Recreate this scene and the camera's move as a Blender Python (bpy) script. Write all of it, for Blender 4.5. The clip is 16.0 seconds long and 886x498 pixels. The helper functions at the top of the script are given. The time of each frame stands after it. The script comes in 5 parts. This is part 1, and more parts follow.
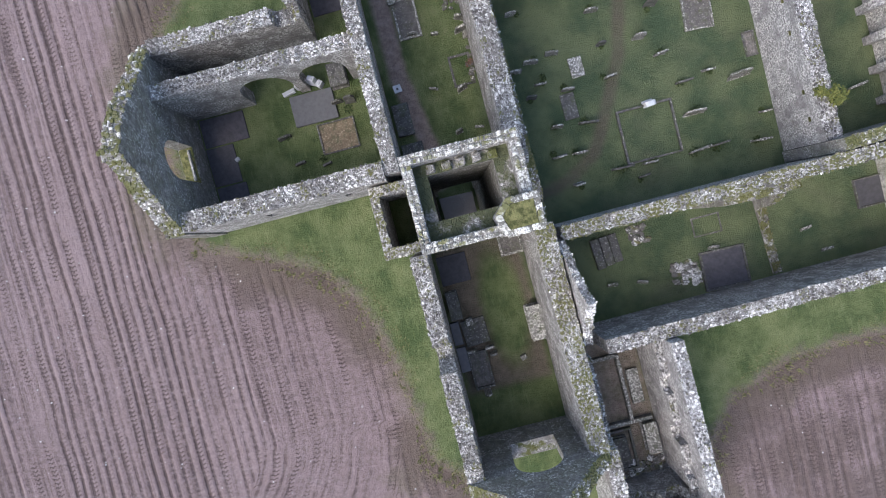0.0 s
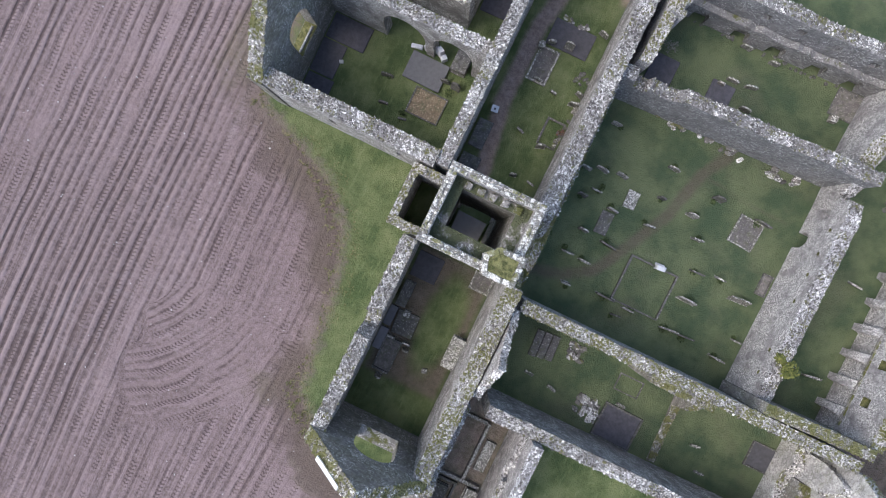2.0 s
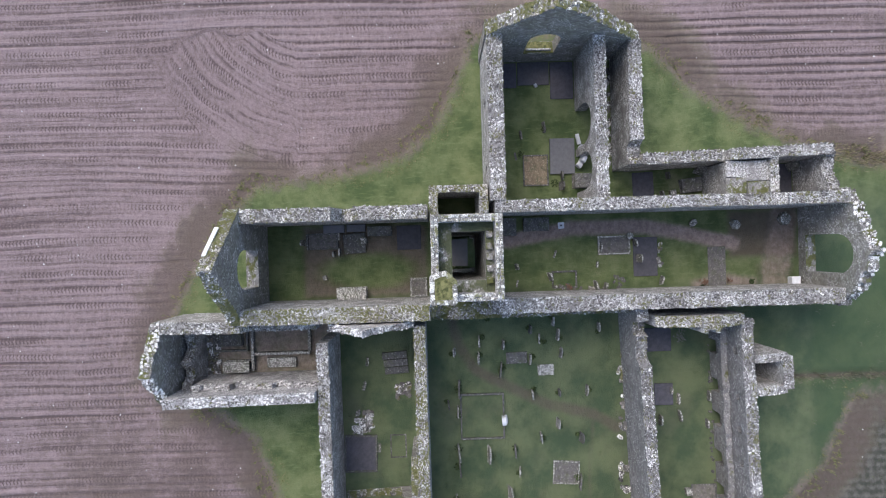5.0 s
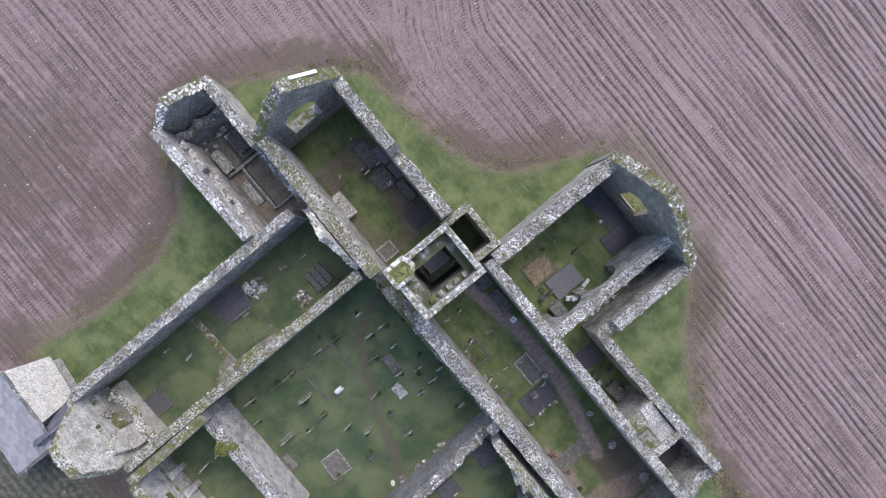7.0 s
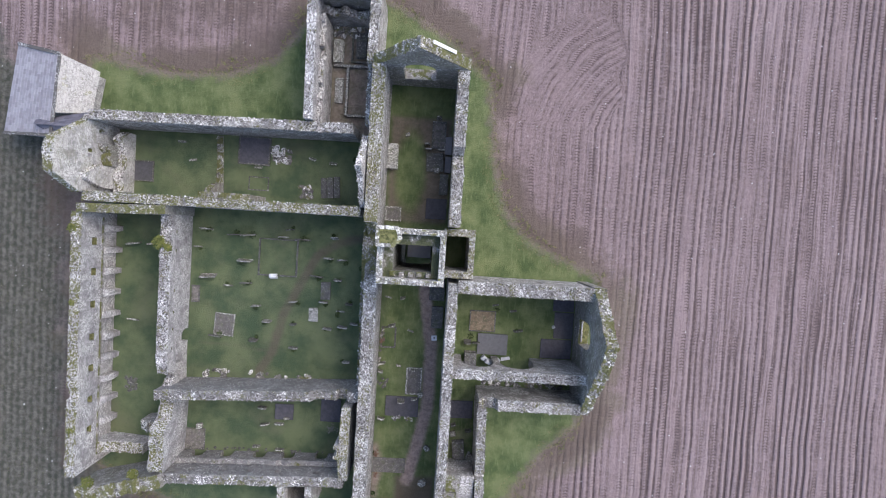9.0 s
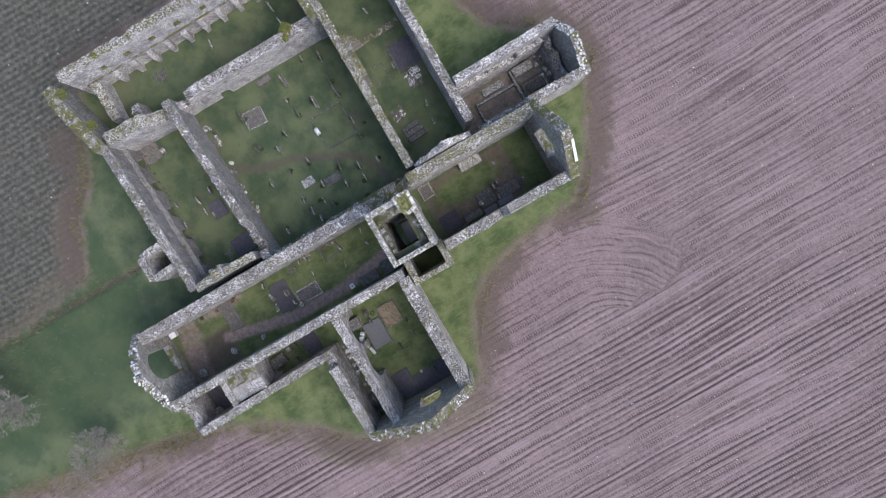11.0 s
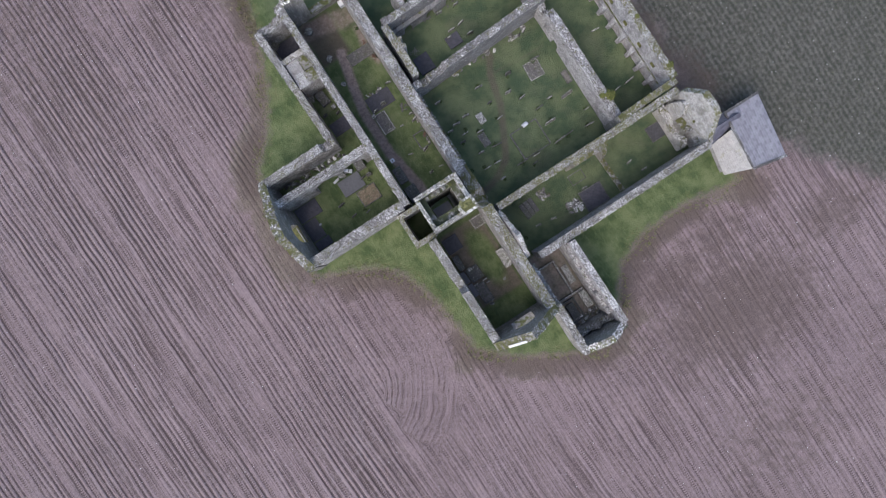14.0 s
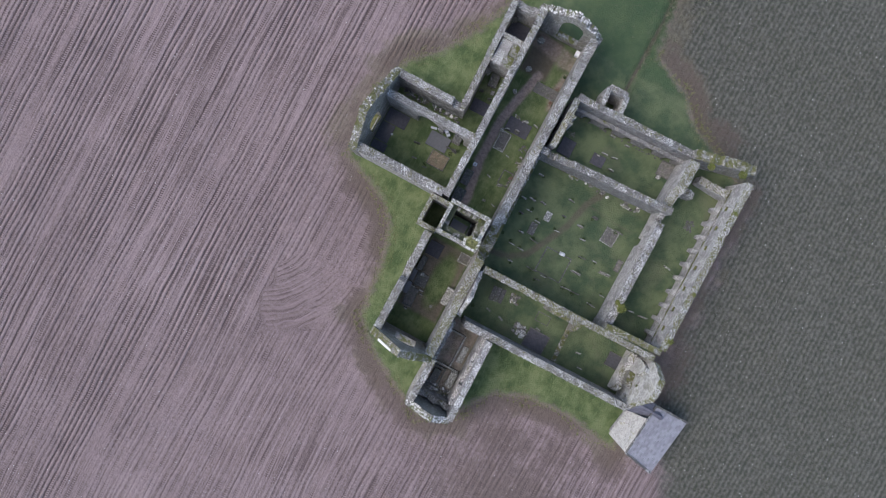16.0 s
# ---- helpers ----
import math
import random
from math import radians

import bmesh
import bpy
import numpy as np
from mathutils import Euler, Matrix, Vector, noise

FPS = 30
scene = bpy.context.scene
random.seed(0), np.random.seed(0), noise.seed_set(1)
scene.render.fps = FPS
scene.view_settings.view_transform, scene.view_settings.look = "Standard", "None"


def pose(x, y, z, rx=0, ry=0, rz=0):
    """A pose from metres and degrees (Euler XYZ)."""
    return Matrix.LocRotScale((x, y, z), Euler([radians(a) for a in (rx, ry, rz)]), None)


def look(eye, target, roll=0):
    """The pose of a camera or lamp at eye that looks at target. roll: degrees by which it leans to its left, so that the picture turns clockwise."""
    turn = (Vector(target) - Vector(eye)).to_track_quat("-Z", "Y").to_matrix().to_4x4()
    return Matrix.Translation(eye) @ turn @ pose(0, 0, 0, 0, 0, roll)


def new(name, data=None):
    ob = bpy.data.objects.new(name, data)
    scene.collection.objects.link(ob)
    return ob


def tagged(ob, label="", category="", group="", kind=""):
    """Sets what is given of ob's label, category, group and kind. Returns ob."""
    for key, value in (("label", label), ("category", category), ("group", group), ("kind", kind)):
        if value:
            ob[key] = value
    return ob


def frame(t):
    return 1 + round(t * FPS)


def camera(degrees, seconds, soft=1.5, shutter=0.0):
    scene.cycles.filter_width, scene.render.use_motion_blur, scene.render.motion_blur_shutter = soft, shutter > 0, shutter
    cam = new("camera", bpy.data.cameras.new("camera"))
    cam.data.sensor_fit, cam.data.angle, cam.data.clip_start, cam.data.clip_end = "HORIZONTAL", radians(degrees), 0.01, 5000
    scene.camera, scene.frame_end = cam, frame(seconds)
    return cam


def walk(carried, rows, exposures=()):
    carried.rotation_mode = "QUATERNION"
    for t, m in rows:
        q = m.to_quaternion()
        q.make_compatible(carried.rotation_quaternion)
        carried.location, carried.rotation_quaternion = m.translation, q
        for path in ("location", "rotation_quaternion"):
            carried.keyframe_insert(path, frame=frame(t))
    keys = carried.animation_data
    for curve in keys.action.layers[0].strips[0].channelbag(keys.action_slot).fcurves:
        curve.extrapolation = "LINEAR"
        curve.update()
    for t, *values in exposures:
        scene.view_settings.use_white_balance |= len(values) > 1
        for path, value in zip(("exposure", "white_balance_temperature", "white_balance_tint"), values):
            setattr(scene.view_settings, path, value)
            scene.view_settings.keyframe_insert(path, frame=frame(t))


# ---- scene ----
# Camera: a drone looking straight down, rising and turning over the ruin.
cam = camera(80.0, 16.0, soft=1.0)
PATH = [
    (0.0, 1.111, 1.179, 36.0, -2.281, 0.469, 165.481),
    (0.5, 1.149, 1.183, 36.77, -2.113, 0.537, 177.357),
    (1.0, 1.128, 1.199, 37.554, -1.841, 0.557, 188.112),
    (1.5, 1.058, 1.226, 38.372, -1.582, 0.569, 197.001),
    (2.0, 1.021, 1.24, 39.197, -1.38, 0.565, 205.928),
    (2.5, 0.947, 1.25, 39.995, -1.253, 0.56, 214.807),
    (3.0, 0.822, 1.25, 40.79, -1.019, 0.572, 223.845),
    (3.5, 0.696, 1.267, 41.595, -0.624, 0.511, 233.724),
    (4.0, 0.586, 1.33, 42.388, -0.256, 0.295, 244.256),
    (4.2, 0.554, 1.364, 42.704, -0.153, 0.182, 248.573),
    (4.7, 0.584, 1.497, 43.501, -0.228, -0.25, 260.934),
    (5.25, 0.65, 1.65, 44.382, -0.407, -0.735, 274.984),
    (5.8, 0.755, 1.791, 45.278, -0.697, -1.173, 289.41),
    (6.3, 0.887, 1.905, 46.126, -1.026, -1.516, 302.536),
    (6.5, 0.919, 1.912, 46.453, -1.13, -1.522, 307.674),
    (7.0, 1.006, 1.899, 47.301, -1.383, -1.425, 320.422),
    (7.5, 1.136, 1.875, 48.236, -1.609, -1.288, 332.148),
    (8.0, 1.29, 1.874, 49.293, -1.807, -1.112, 342.746),
    (8.5, 1.42, 1.938, 50.48, -1.987, -0.937, 353.072),
    (9.0, 1.537, 2.056, 51.751, -2.166, -0.751, 363.595),
    (9.2, 1.575, 2.121, 52.264, -2.224, -0.678, 369.525),
    (9.7, 1.527, 2.404, 53.412, -2.362, -0.441, 382.125),
    (10.25, 1.475, 2.709, 54.731, -2.448, -0.188, 397.364),
    (10.8, 1.427, 2.979, 56.094, -2.451, 0.049, 413.402),
    (11.3, 1.39, 3.194, 57.366, -2.414, 0.239, 429.148),
    (11.5, 1.43, 3.182, 57.938, -2.289, 0.291, 434.463),
    (12.0, 1.578, 3.091, 59.417, -2.009, 0.424, 449.106),
    (12.5, 1.725, 2.99, 60.914, -1.734, 0.47, 465.775),
    (13.0, 1.806, 2.885, 62.374, -1.507, 0.388, 480.558),
    (13.5, 1.825, 2.771, 63.785, -1.368, 0.264, 494.421),
    (14.0, 1.81, 2.682, 65.169, -1.273, 0.078, 507.134),
    (14.5, 1.797, 2.627, 66.582, -1.159, -0.041, 519.641),
    (15.0, 1.736, 2.63, 68.033, -1.056, -0.225, 536.614),
    (15.5, 1.649, 2.664, 69.537, -0.994, -0.392, 554.517),
    (16.0, 1.56, 2.707, 71.073, -0.954, -0.518, 568.178),
]
walk(cam, [(t, pose(x, y, z, rx, ry, rz)) for t, x, y, z, rx, ry, rz in PATH],
     exposures=[(0, 1.14, 6500, 10), (4, 1.11, 6480, 10), (7, 1.19, 6450, 11), (9, 1.15, 6440, 12), (12.5, 0.9, 6440, 13), (16, 0.8, 6340, 9)])

# Light: a pale sky with a veiled sun from the transept's side.
SUN_AZ, SUN_EL = 32.0, 51.0
world = bpy.data.worlds.new("sky")
scene.world = world
world.use_nodes = True
wn = world.node_tree.nodes
sky = wn.new("ShaderNodeTexSky")
sky.sky_type = "NISHITA"
sky.sun_disc = False
sky.sun_elevation = radians(SUN_EL)
sky.sun_rotation = radians(90 - SUN_AZ)
sky.air_density, sky.dust_density, sky.ozone_density = 1.0, 2.3, 1.3
wn["Background"].inputs["Strength"].default_value = 0.15
world.node_tree.links.new(sky.outputs[0], wn["Background"].inputs["Color"])
sun = new("sun", bpy.data.lights.new("sun", "SUN"))
sun.data.energy, sun.data.angle, sun.data.color = 0.85, radians(40), (1.0, 0.965, 0.92)
az, el = radians(SUN_AZ), radians(SUN_EL)
sun.matrix_world = look((60 * math.cos(az) * math.cos(el), 60 * math.sin(az) * math.cos(el), 60 * math.sin(el)), (0, 0, 0))

# ---------------------------------------------------------------- materials


class Mat:
    """A small builder for node materials."""

    def __init__(self, name, rough=0.9):
        self.m = bpy.data.materials.new(name)
        self.m.use_nodes = True
        self.t = self.m.node_tree
        self.b = self.t.nodes["Principled BSDF"]
        self.b.inputs["Roughness"].default_value = rough
        self.b.inputs["Specular IOR Level"].default_value = 0.25
        self.geo = self.t.nodes.new("ShaderNodeNewGeometry")
        self.pos = self.geo.outputs["Position"]

    def put(self, a, b):
        if isinstance(a, (int, float)):
            b.default_value = a
        elif isinstance(a, tuple):
            b.default_value = (*a, 1.0) if len(a) == 3 else a
        else:
            self.t.links.new(a, b)

    def noise(self, scale, detail=4.0, rough=0.6, vec=None):
        n = self.t.nodes.new("ShaderNodeTexNoise")
        n.inputs["Scale"].default_value, n.inputs["Detail"].default_value, n.inputs["Roughness"].default_value = scale, detail, rough
        self.t.links.new(vec or self.pos, n.inputs["Vector"])
        return n.outputs["Fac"]

    def cells(self, scale, out="Color", feature="F1", vec=None):
        n = self.t.nodes.new("ShaderNodeTexVoronoi")
        n.feature = feature
        n.inputs["Scale"].default_value = scale
        self.t.links.new(vec or self.pos, n.inputs["Vector"])
        return n.outputs[out]

    def ramp(self, fac, lo, hi, a=0.0, b=1.0):
        n = self.t.nodes.new("ShaderNodeMapRange")
        n.interpolation_type = "SMOOTHSTEP"
        for k, v in (("From Min", lo), ("From Max", hi), ("To Min", a), ("To Max", b)):
            n.inputs[k].default_value = v
        self.t.links.new(fac, n.inputs["Value"])
        return n.outputs[0]

    def math(self, op, a, b=0.0):
        n = self.t.nodes.new("ShaderNodeMath")
        n.operation = op
        self.put(a, n.inputs[0])
        self.put(b, n.inputs[1])
        return n.outputs[0]

    def mix(self, fac, a, b):
        n = self.t.nodes.new("ShaderNodeMix")
        n.data_type = "RGBA"
        self.put(fac, n.inputs[0])
        self.put(a, n.inputs[6])
        self.put(b, n.inputs[7])
        return n.outputs[2]

    def attr(self, name):
        n = self.t.nodes.new("ShaderNodeAttribute")
        n.attribute_name = name
        return n.outputs["Fac"]

    def island(self):
        return self.geo.outputs["Random Per Island"]

    def obj(self):
        return self.t.nodes.new("ShaderNodeObjectInfo").outputs["Random"]

    def up(self):
        n = self.t.nodes.new("ShaderNodeSeparateXYZ")
        self.t.links.new(self.geo.outputs["Normal"], n.inputs[0])
        return n.outputs[2]

    def color(self, c):
        self.put(c, self.b.inputs["Base Color"])
        return self

    def bump(self, h, dist=0.03, strength=0.6):
        n = self.t.nodes.new("ShaderNodeBump")
        n.inputs["Distance"].default_value, n.inputs["Strength"].default_value = dist, strength
        self.t.links.new(h, n.inputs["Height"])
        self.t.links.new(n.outputs[0], self.b.inputs["Normal"])
        return self


def masonry(name, moss=0.0, lichen=0.5, tone=(0.345, 0.328, 0.312), green=((0.05, 0.06, 0.022), (0.165, 0.165, 0.06))):
    """Rubble limestone: coursed stones, white lichen in blotches, moss where it lies flat."""
    m = Mat(name)
    dark = tuple(c * 0.42 for c in tone)
    sc = m.t.nodes.new("ShaderNodeMapping")
    sc.inputs["Scale"].default_value = (1, 1, 1.7)
    wob = m.t.nodes.new("ShaderNodeTexNoise")
    wob.inputs["Scale"].default_value = 2.5
    m.t.links.new(m.pos, wob.inputs["Vector"])
    add = m.t.nodes.new("ShaderNodeMixRGB")
    add.blend_type = "ADD"
    add.inputs[0].default_value = 0.35
    m.t.links.new(m.pos, add.inputs[1])
    m.t.links.new(wob.outputs["Color"], add.inputs[2])
    m.t.links.new(add.outputs[0], sc.inputs[0])
    cell = m.t.nodes.new("ShaderNodeSeparateColor")
    m.t.links.new(m.cells(3.4, vec=sc.outputs[0]), cell.inputs[0])
    edge = m.cells(3.4, "Distance", "DISTANCE_TO_EDGE", vec=sc.outputs[0])
    c = m.mix(m.math("ADD", m.math("MULTIPLY", cell.outputs[0], 0.75), m.math("MULTIPLY", m.noise(11, 5, 0.75), 0.4)), dark, tone)
    c = m.mix(m.ramp(m.noise(0.5, 5), 0.35, 0.7, 0.0, 0.45), c, tuple(v * 0.5 for v in tone))
    c = m.mix(m.ramp(edge, 0.0, 0.045, 0.5, 0.0), c, tuple(v * 0.3 for v in tone))
    run = m.t.nodes.new("ShaderNodeMapping")
    run.inputs["Scale"].default_value = (1, 1, 0.16)
    m.t.links.new(m.pos, run.inputs[0])
    c = m.mix(m.ramp(m.noise(2.4, 5, 0.7, run.outputs[0]), 0.48, 0.72, 0.0, 0.55), c, tuple(v * 0.36 for v in tone))
    c = m.mix(m.ramp(m.noise(6.5, 6, 0.8), 0.53, 0.62, 0.0, 0.7), c, tuple(v * 0.34 for v in tone))
    spots = m.ramp(m.noise(8.5, 6, 0.75), 0.585 - 0.1 * lichen, 0.625 - 0.09 * lichen, 0.0, 0.9)
    area = m.ramp(m.noise(0.9, 4), 0.36, 0.58)
    c = m.mix(m.math("MULTIPLY", spots, area), c, (0.70, 0.69, 0.665))
    if moss:
        grow = m.ramp(m.noise(1.1, 5, 0.65), 0.66 - 0.3 * moss, 0.78 - 0.3 * moss)
        flat = m.ramp(m.up(), 0.1, 0.7, 0.25, 1.0)
        c = m.mix(m.math("MULTIPLY", grow, flat), c, m.mix(m.noise(6, 3), *green))
    h = m.math("ADD", m.math("MULTIPLY", m.ramp(edge, 0.0, 0.09), 0.22), m.math("MULTIPLY", m.noise(9, 5), 0.6))
    return m.color(c).bump(h, 0.1, 1.0).m


def cap_stone(name, moss=0.0, white=0.36):
    """Loose stones along a wall head, each its own tone, many crusted with white lichen."""
    m = Mat(name)
    r = m.island()
    c = m.mix(m.math("ADD", m.math("MULTIPLY", r, 0.55), m.math("MULTIPLY", m.noise(12, 5, 0.75), 0.55)), (0.024, 0.023, 0.022), (0.205, 0.19, 0.178))
    r2 = m.math("FRACT", m.math("MULTIPLY", r, 17.3))
    patch = m.ramp(m.noise(0.6, 3), 0.3, 0.7, -0.05, 0.05)
    crust = m.math("ADD", m.math("MULTIPLY", m.noise(5.5, 6, 0.8), 0.42), m.math("MULTIPLY", m.noise(24, 4, 0.7), 0.58))
    crust = m.math("ADD", m.math("ADD", crust, patch), m.math("MULTIPLY", m.math("SUBTRACT", r2, 0.5), 0.12))
    pick = m.ramp(crust, 0.588 - 0.13 * white, 0.608 - 0.13 * white)
    c = m.mix(pick, c, m.mix(m.noise(5, 3), (0.72, 0.705, 0.67), (0.88, 0.87, 0.84)))
    if moss:
        veil = m.math("ADD", m.math("MULTIPLY", m.noise(1.1, 5, 0.7), 0.62), m.math("MULTIPLY", m.noise(8, 5, 0.75), 0.38))
        grow = m.ramp(m.math("ADD", veil, m.math("MULTIPLY", r, 0.1)), 0.70 - 0.27 * moss, 0.77 - 0.27 * moss, 0, 0.92)
        c = m.mix(grow, c, m.mix(m.noise(7, 4), (0.055, 0.06, 0.022), (0.20, 0.19, 0.065)))
    return m.color(c).bump(m.noise(14, 4), 0.025, 0.6).m


M_WALL = masonry("limestone_rubble", moss=0.15, lichen=0.85)
M_WALL_MOSS = masonry("mossy_limestone_rubble", moss=0.75)
M_WALL_PALE = masonry("pale_limestone", moss=0.2, lichen=0.9, tone=(0.415, 0.396, 0.396))
# Darker copy of the rubble limestone, with shade put into its tone.
M_WALL_SHADED = masonry("shaded_grey_limestone", moss=0.3, lichen=0.3, tone=(0.30, 0.29, 0.285))
M_WALL_WHITE = masonry("whitened_limestone", moss=0.6, lichen=1.1, tone=(0.56, 0.54, 0.52), green=((0.075, 0.08, 0.025), (0.21, 0.20, 0.07)))
M_WALK = masonry("mossy_wall_walk", moss=1.0, lichen=0.5, tone=(0.33, 0.315, 0.295), green=((0.045, 0.055, 0.03), (0.125, 0.135, 0.075)))
M_CAP = cap_stone("lichened_cap_stone", moss=0.46, white=0.37)
M_CAP_MOSS = cap_stone("mossy_cap_stone", moss=0.78, white=0.42)
M_CAP_PALE = cap_stone("pale_cap_stone", moss=0.3, white=0.6)

# ---------------------------------------------------------------- mesh tools


def link(name, bm, material, parent=None, label=""):
    me = bpy.data.meshes.new(name)
    bm.to_mesh(me)
    bm.free()
    me.materials.append(material)
    ob = new(name, me)
    if parent is not None:
        ob.parent = parent
    if label:
        ob["label"] = label
    return ob


part = link


def raw(name, verts, faces, material, parent=None, label=""):
    me = bpy.data.meshes.new(name)
    me.from_pydata([tuple(v) for v in verts], [], faces)
    me.materials.append(material)
    ob = new(name, me)
    if parent is not None:
        ob.parent = parent
    if label:
        ob["label"] = label
    return ob


def box(bm, x0, y0, z0, x1, y1, z1, rot=0.0, jit=0.0):
    """A box with jittered corners, turned about its own middle."""
    cx, cy = (x0 + x1) / 2, (y0 + y1) / 2
    c, s = math.cos(rot), math.sin(rot)
    vs = []
    for z in (z0, z1):
        for x, y in ((x0, y0), (x1, y0), (x1, y1), (x0, y1)):
            dx, dy = x - cx + random.uniform(-jit, jit), y - cy + random.uniform(-jit, jit)
            vs.append(bm.verts.new((cx + c * dx - s * dy, cy + s * dx + c * dy, z + random.uniform(-jit, jit) * 0.5)))
    for f in ((3, 2, 1, 0), (4, 5, 6, 7), (0, 1, 5, 4), (1, 2, 6, 5), (2, 3, 7, 6), (3, 0, 4, 7)):
        bm.faces.new([vs[i] for i in f])
    return vs


def ico():
    bm = bmesh.new()
    bmesh.ops.create_icosphere(bm, subdivisions=1, radius=1.0)
    v = np.array([tuple(q.co) for q in bm.verts])
    f = np.array([[q.index for q in p.verts] for p in bm.faces])
    bm.free()
    return v, f


ICO_V, ICO_F = ico()


def stones(spots):
    """One mesh's vertices and faces from (x, y, z, rx, ry, rz, turn) lumps."""
    vs, fs, k = [], [], 0
    for x, y, z, a, b, c, turn in spots:
        v = np.sign(ICO_V) * np.abs(ICO_V) ** 0.7 * (1 + np.random.uniform(-0.18, 0.18, ICO_V.shape)) * (a, b, c)
        co, si = math.cos(turn), math.sin(turn)
        vs.append(np.stack([x + co * v[:, 0] - si * v[:, 1], y + si * v[:, 0] + co * v[:, 1], z + v[:, 2]], 1))
        fs.append(ICO_F + k)
        k += len(v)
    return np.concatenate(vs), np.concatenate(fs).tolist()


def level(profile, s):
    return float(np.interp(s, [p[0] for p in profile], [p[1] for p in profile]))


def outline(pts, thick, holes=()):
    """A flat outline with holes, given thickness; returns a mesh in its own plane (x along, y up, z across)."""
    cu = bpy.data.curves.new("outline", "CURVE")
    cu.dimensions, cu.fill_mode, cu.extrude = "2D", "BOTH", thick / 2
    for loop in (pts, *holes):
        sp = cu.splines.new("POLY")
        sp.points.add(len(loop) - 1)
        for p, (x, y) in zip(sp.points, loop):
            p.co = (x, y, 0, 1)
        sp.use_cyclic_u = True
    ob = bpy.data.objects.new("outline", cu)
    scene.collection.objects.link(ob)
    bpy.context.view_layer.update()
    me = bpy.data.meshes.new_from_object(ob.evaluated_get(bpy.context.evaluated_depsgraph_get()))
    bpy.data.objects.remove(ob)
    bpy.data.curves.remove(cu)
    return me


def arch(s, z0, z1, w, pointed=0.0, n=9):
    """A round or pointed opening centred at s."""
    r = w / 2
    pts = [(s - r, z0), (s + r, z0)]
    for i in range(n + 1):
        a = math.pi * i / n
        y = math.sin(a) * (z1 - max(z0, z1 - r * (1 + pointed)))
        x = math.cos(a) * r
        if pointed:
            x = r * (1 - (i / n * 2 if i / n <= 0.5 else 2 - i / n * 2) ** 1.5) * (1 if i / n < 0.5 else -1)
            y = (z1 - max(z0, z1 - r * (1 + pointed))) * math.sin(math.pi * min(i / n, 1 - i / n)) ** 0.8
        pts.append((s + x, max(z0, z1 - r * (1 + pointed)) + y))
    return pts


def slit(s, z, w=0.25, h=0.3):
    return [(s - w / 2, z), (s + w / 2, z), (s + w / 2, z + h), (s - w / 2, z + h)]


def wall(name, p0, p1, thick, profile, label, mat=None, cap=None, holes=(), rough=0.09, base=-0.4, size=0.072, step=0.45, caps=True):
    """A ruined wall from p0 to p1 with an uneven head, openings cut through, and rubble along its head."""
    mat, cap = mat or M_WALL, cap or M_CAP
    a, b = Vector(p0), Vector(p1)
    length = (b - a).length
    if isinstance(profile, (int, float)):
        profile = [(0, profile), (length, profile)]
    n = max(2, int(length / step))
    knots = sorted({round(i * length / n, 3) for i in range(n + 1)} | {round(p[0], 3) for p in profile if 0 <= p[0] <= length})
    top = [(s, level(profile, s) + random.uniform(-rough, rough)) for s in knots]
    me = outline([(0, base), (length, base)] + top[::-1], thick, holes)
    ang = math.atan2(b.y - a.y, b.x - a.x)
    m = Matrix.Translation((a.x, a.y, 0)) @ Matrix.Rotation(ang, 4, "Z") @ Matrix.Rotation(math.pi / 2, 4, "X")
    bw = bmesh.new()
    bw.from_mesh(me)
    bmesh.ops.remove_doubles(bw, verts=bw.verts[:], dist=0.0005)
    bw.to_mesh(me)
    bw.free()
    me.transform(m)
    me.polygons.foreach_set("use_smooth", [False] * len(me.polygons))
    me.materials.clear()
    me.materials.append(mat)
    me.name = name
    ob = tagged(new(name, me), label, "wall", kind="structure")
    if not caps:
        return ob
    spots, c, s_ = [], math.cos(ang), math.sin(ang)
    s = 0.1
    while s < length:
        v = -thick / 2 + 0.04
        while v < thick / 2:
            r = random.uniform(0.6, 1.25) * size
            q, w = s + random.uniform(-0.07, 0.07), v + random.uniform(-0.06, 0.06)
            z = level(top, q) + random.uniform(-0.05, 0.07)
            spots.append((a.x + c * q - s_ * w, a.y + s_ * q + c * w, z, r * random.uniform(0.9, 1.5), r, r * 0.42, ang + random.uniform(-0.5, 0.5)))
            v += size * 1.75
        s += size * 1.85
    vs, fs = stones(spots)
    tagged(raw("cap_stones", vs, fs, cap, ob, "loose rubble stones crusted with white lichen"), kind="stuff")
    return ob

# ---------------------------------------------------------------- ground
GRASS_EDGE = [(7.9, -30.4), (10.2, -24.5), (13.5, -19.5), (16.9, -16.5), (18.2, -9), (17.9, -1.7), (13.5, 0.2), (10.3, 1.8), (8.2, 4.6), (6.9, 9), (6.0, 16.6), (2.5, 20), (-2.5, 22.9), (-7.4, 25.0),
              (-11.5, 22.5), (-13.2, 19.6), (-14.9, 17.5), (-19, 15.8), (-25.0, 15.4), (-32.6, 16.6), (-33.2, 10), (-31.4, 3), (-31.2, -8), (-31.5, -22), (-28, -24.8), (-22, -27), (-18.5, -30.5), (-13, -33), (-12.0, -41), (-12, -60), (-16, -140), (-10, -140), (3.8, -50), (5.1, -43), (6.6, -34.5)]


def inside(px, py, poly):
    r = np.zeros(px.shape, bool)
    for (x0, y0), (x1, y1) in zip(poly, poly[1:] + poly[:1]):
        hit = ((y0 > py) != (y1 > py)) & (px < (x1 - x0) * (py - y0) / (y1 - y0 + 1e-12) + x0)
        r ^= hit
    return r


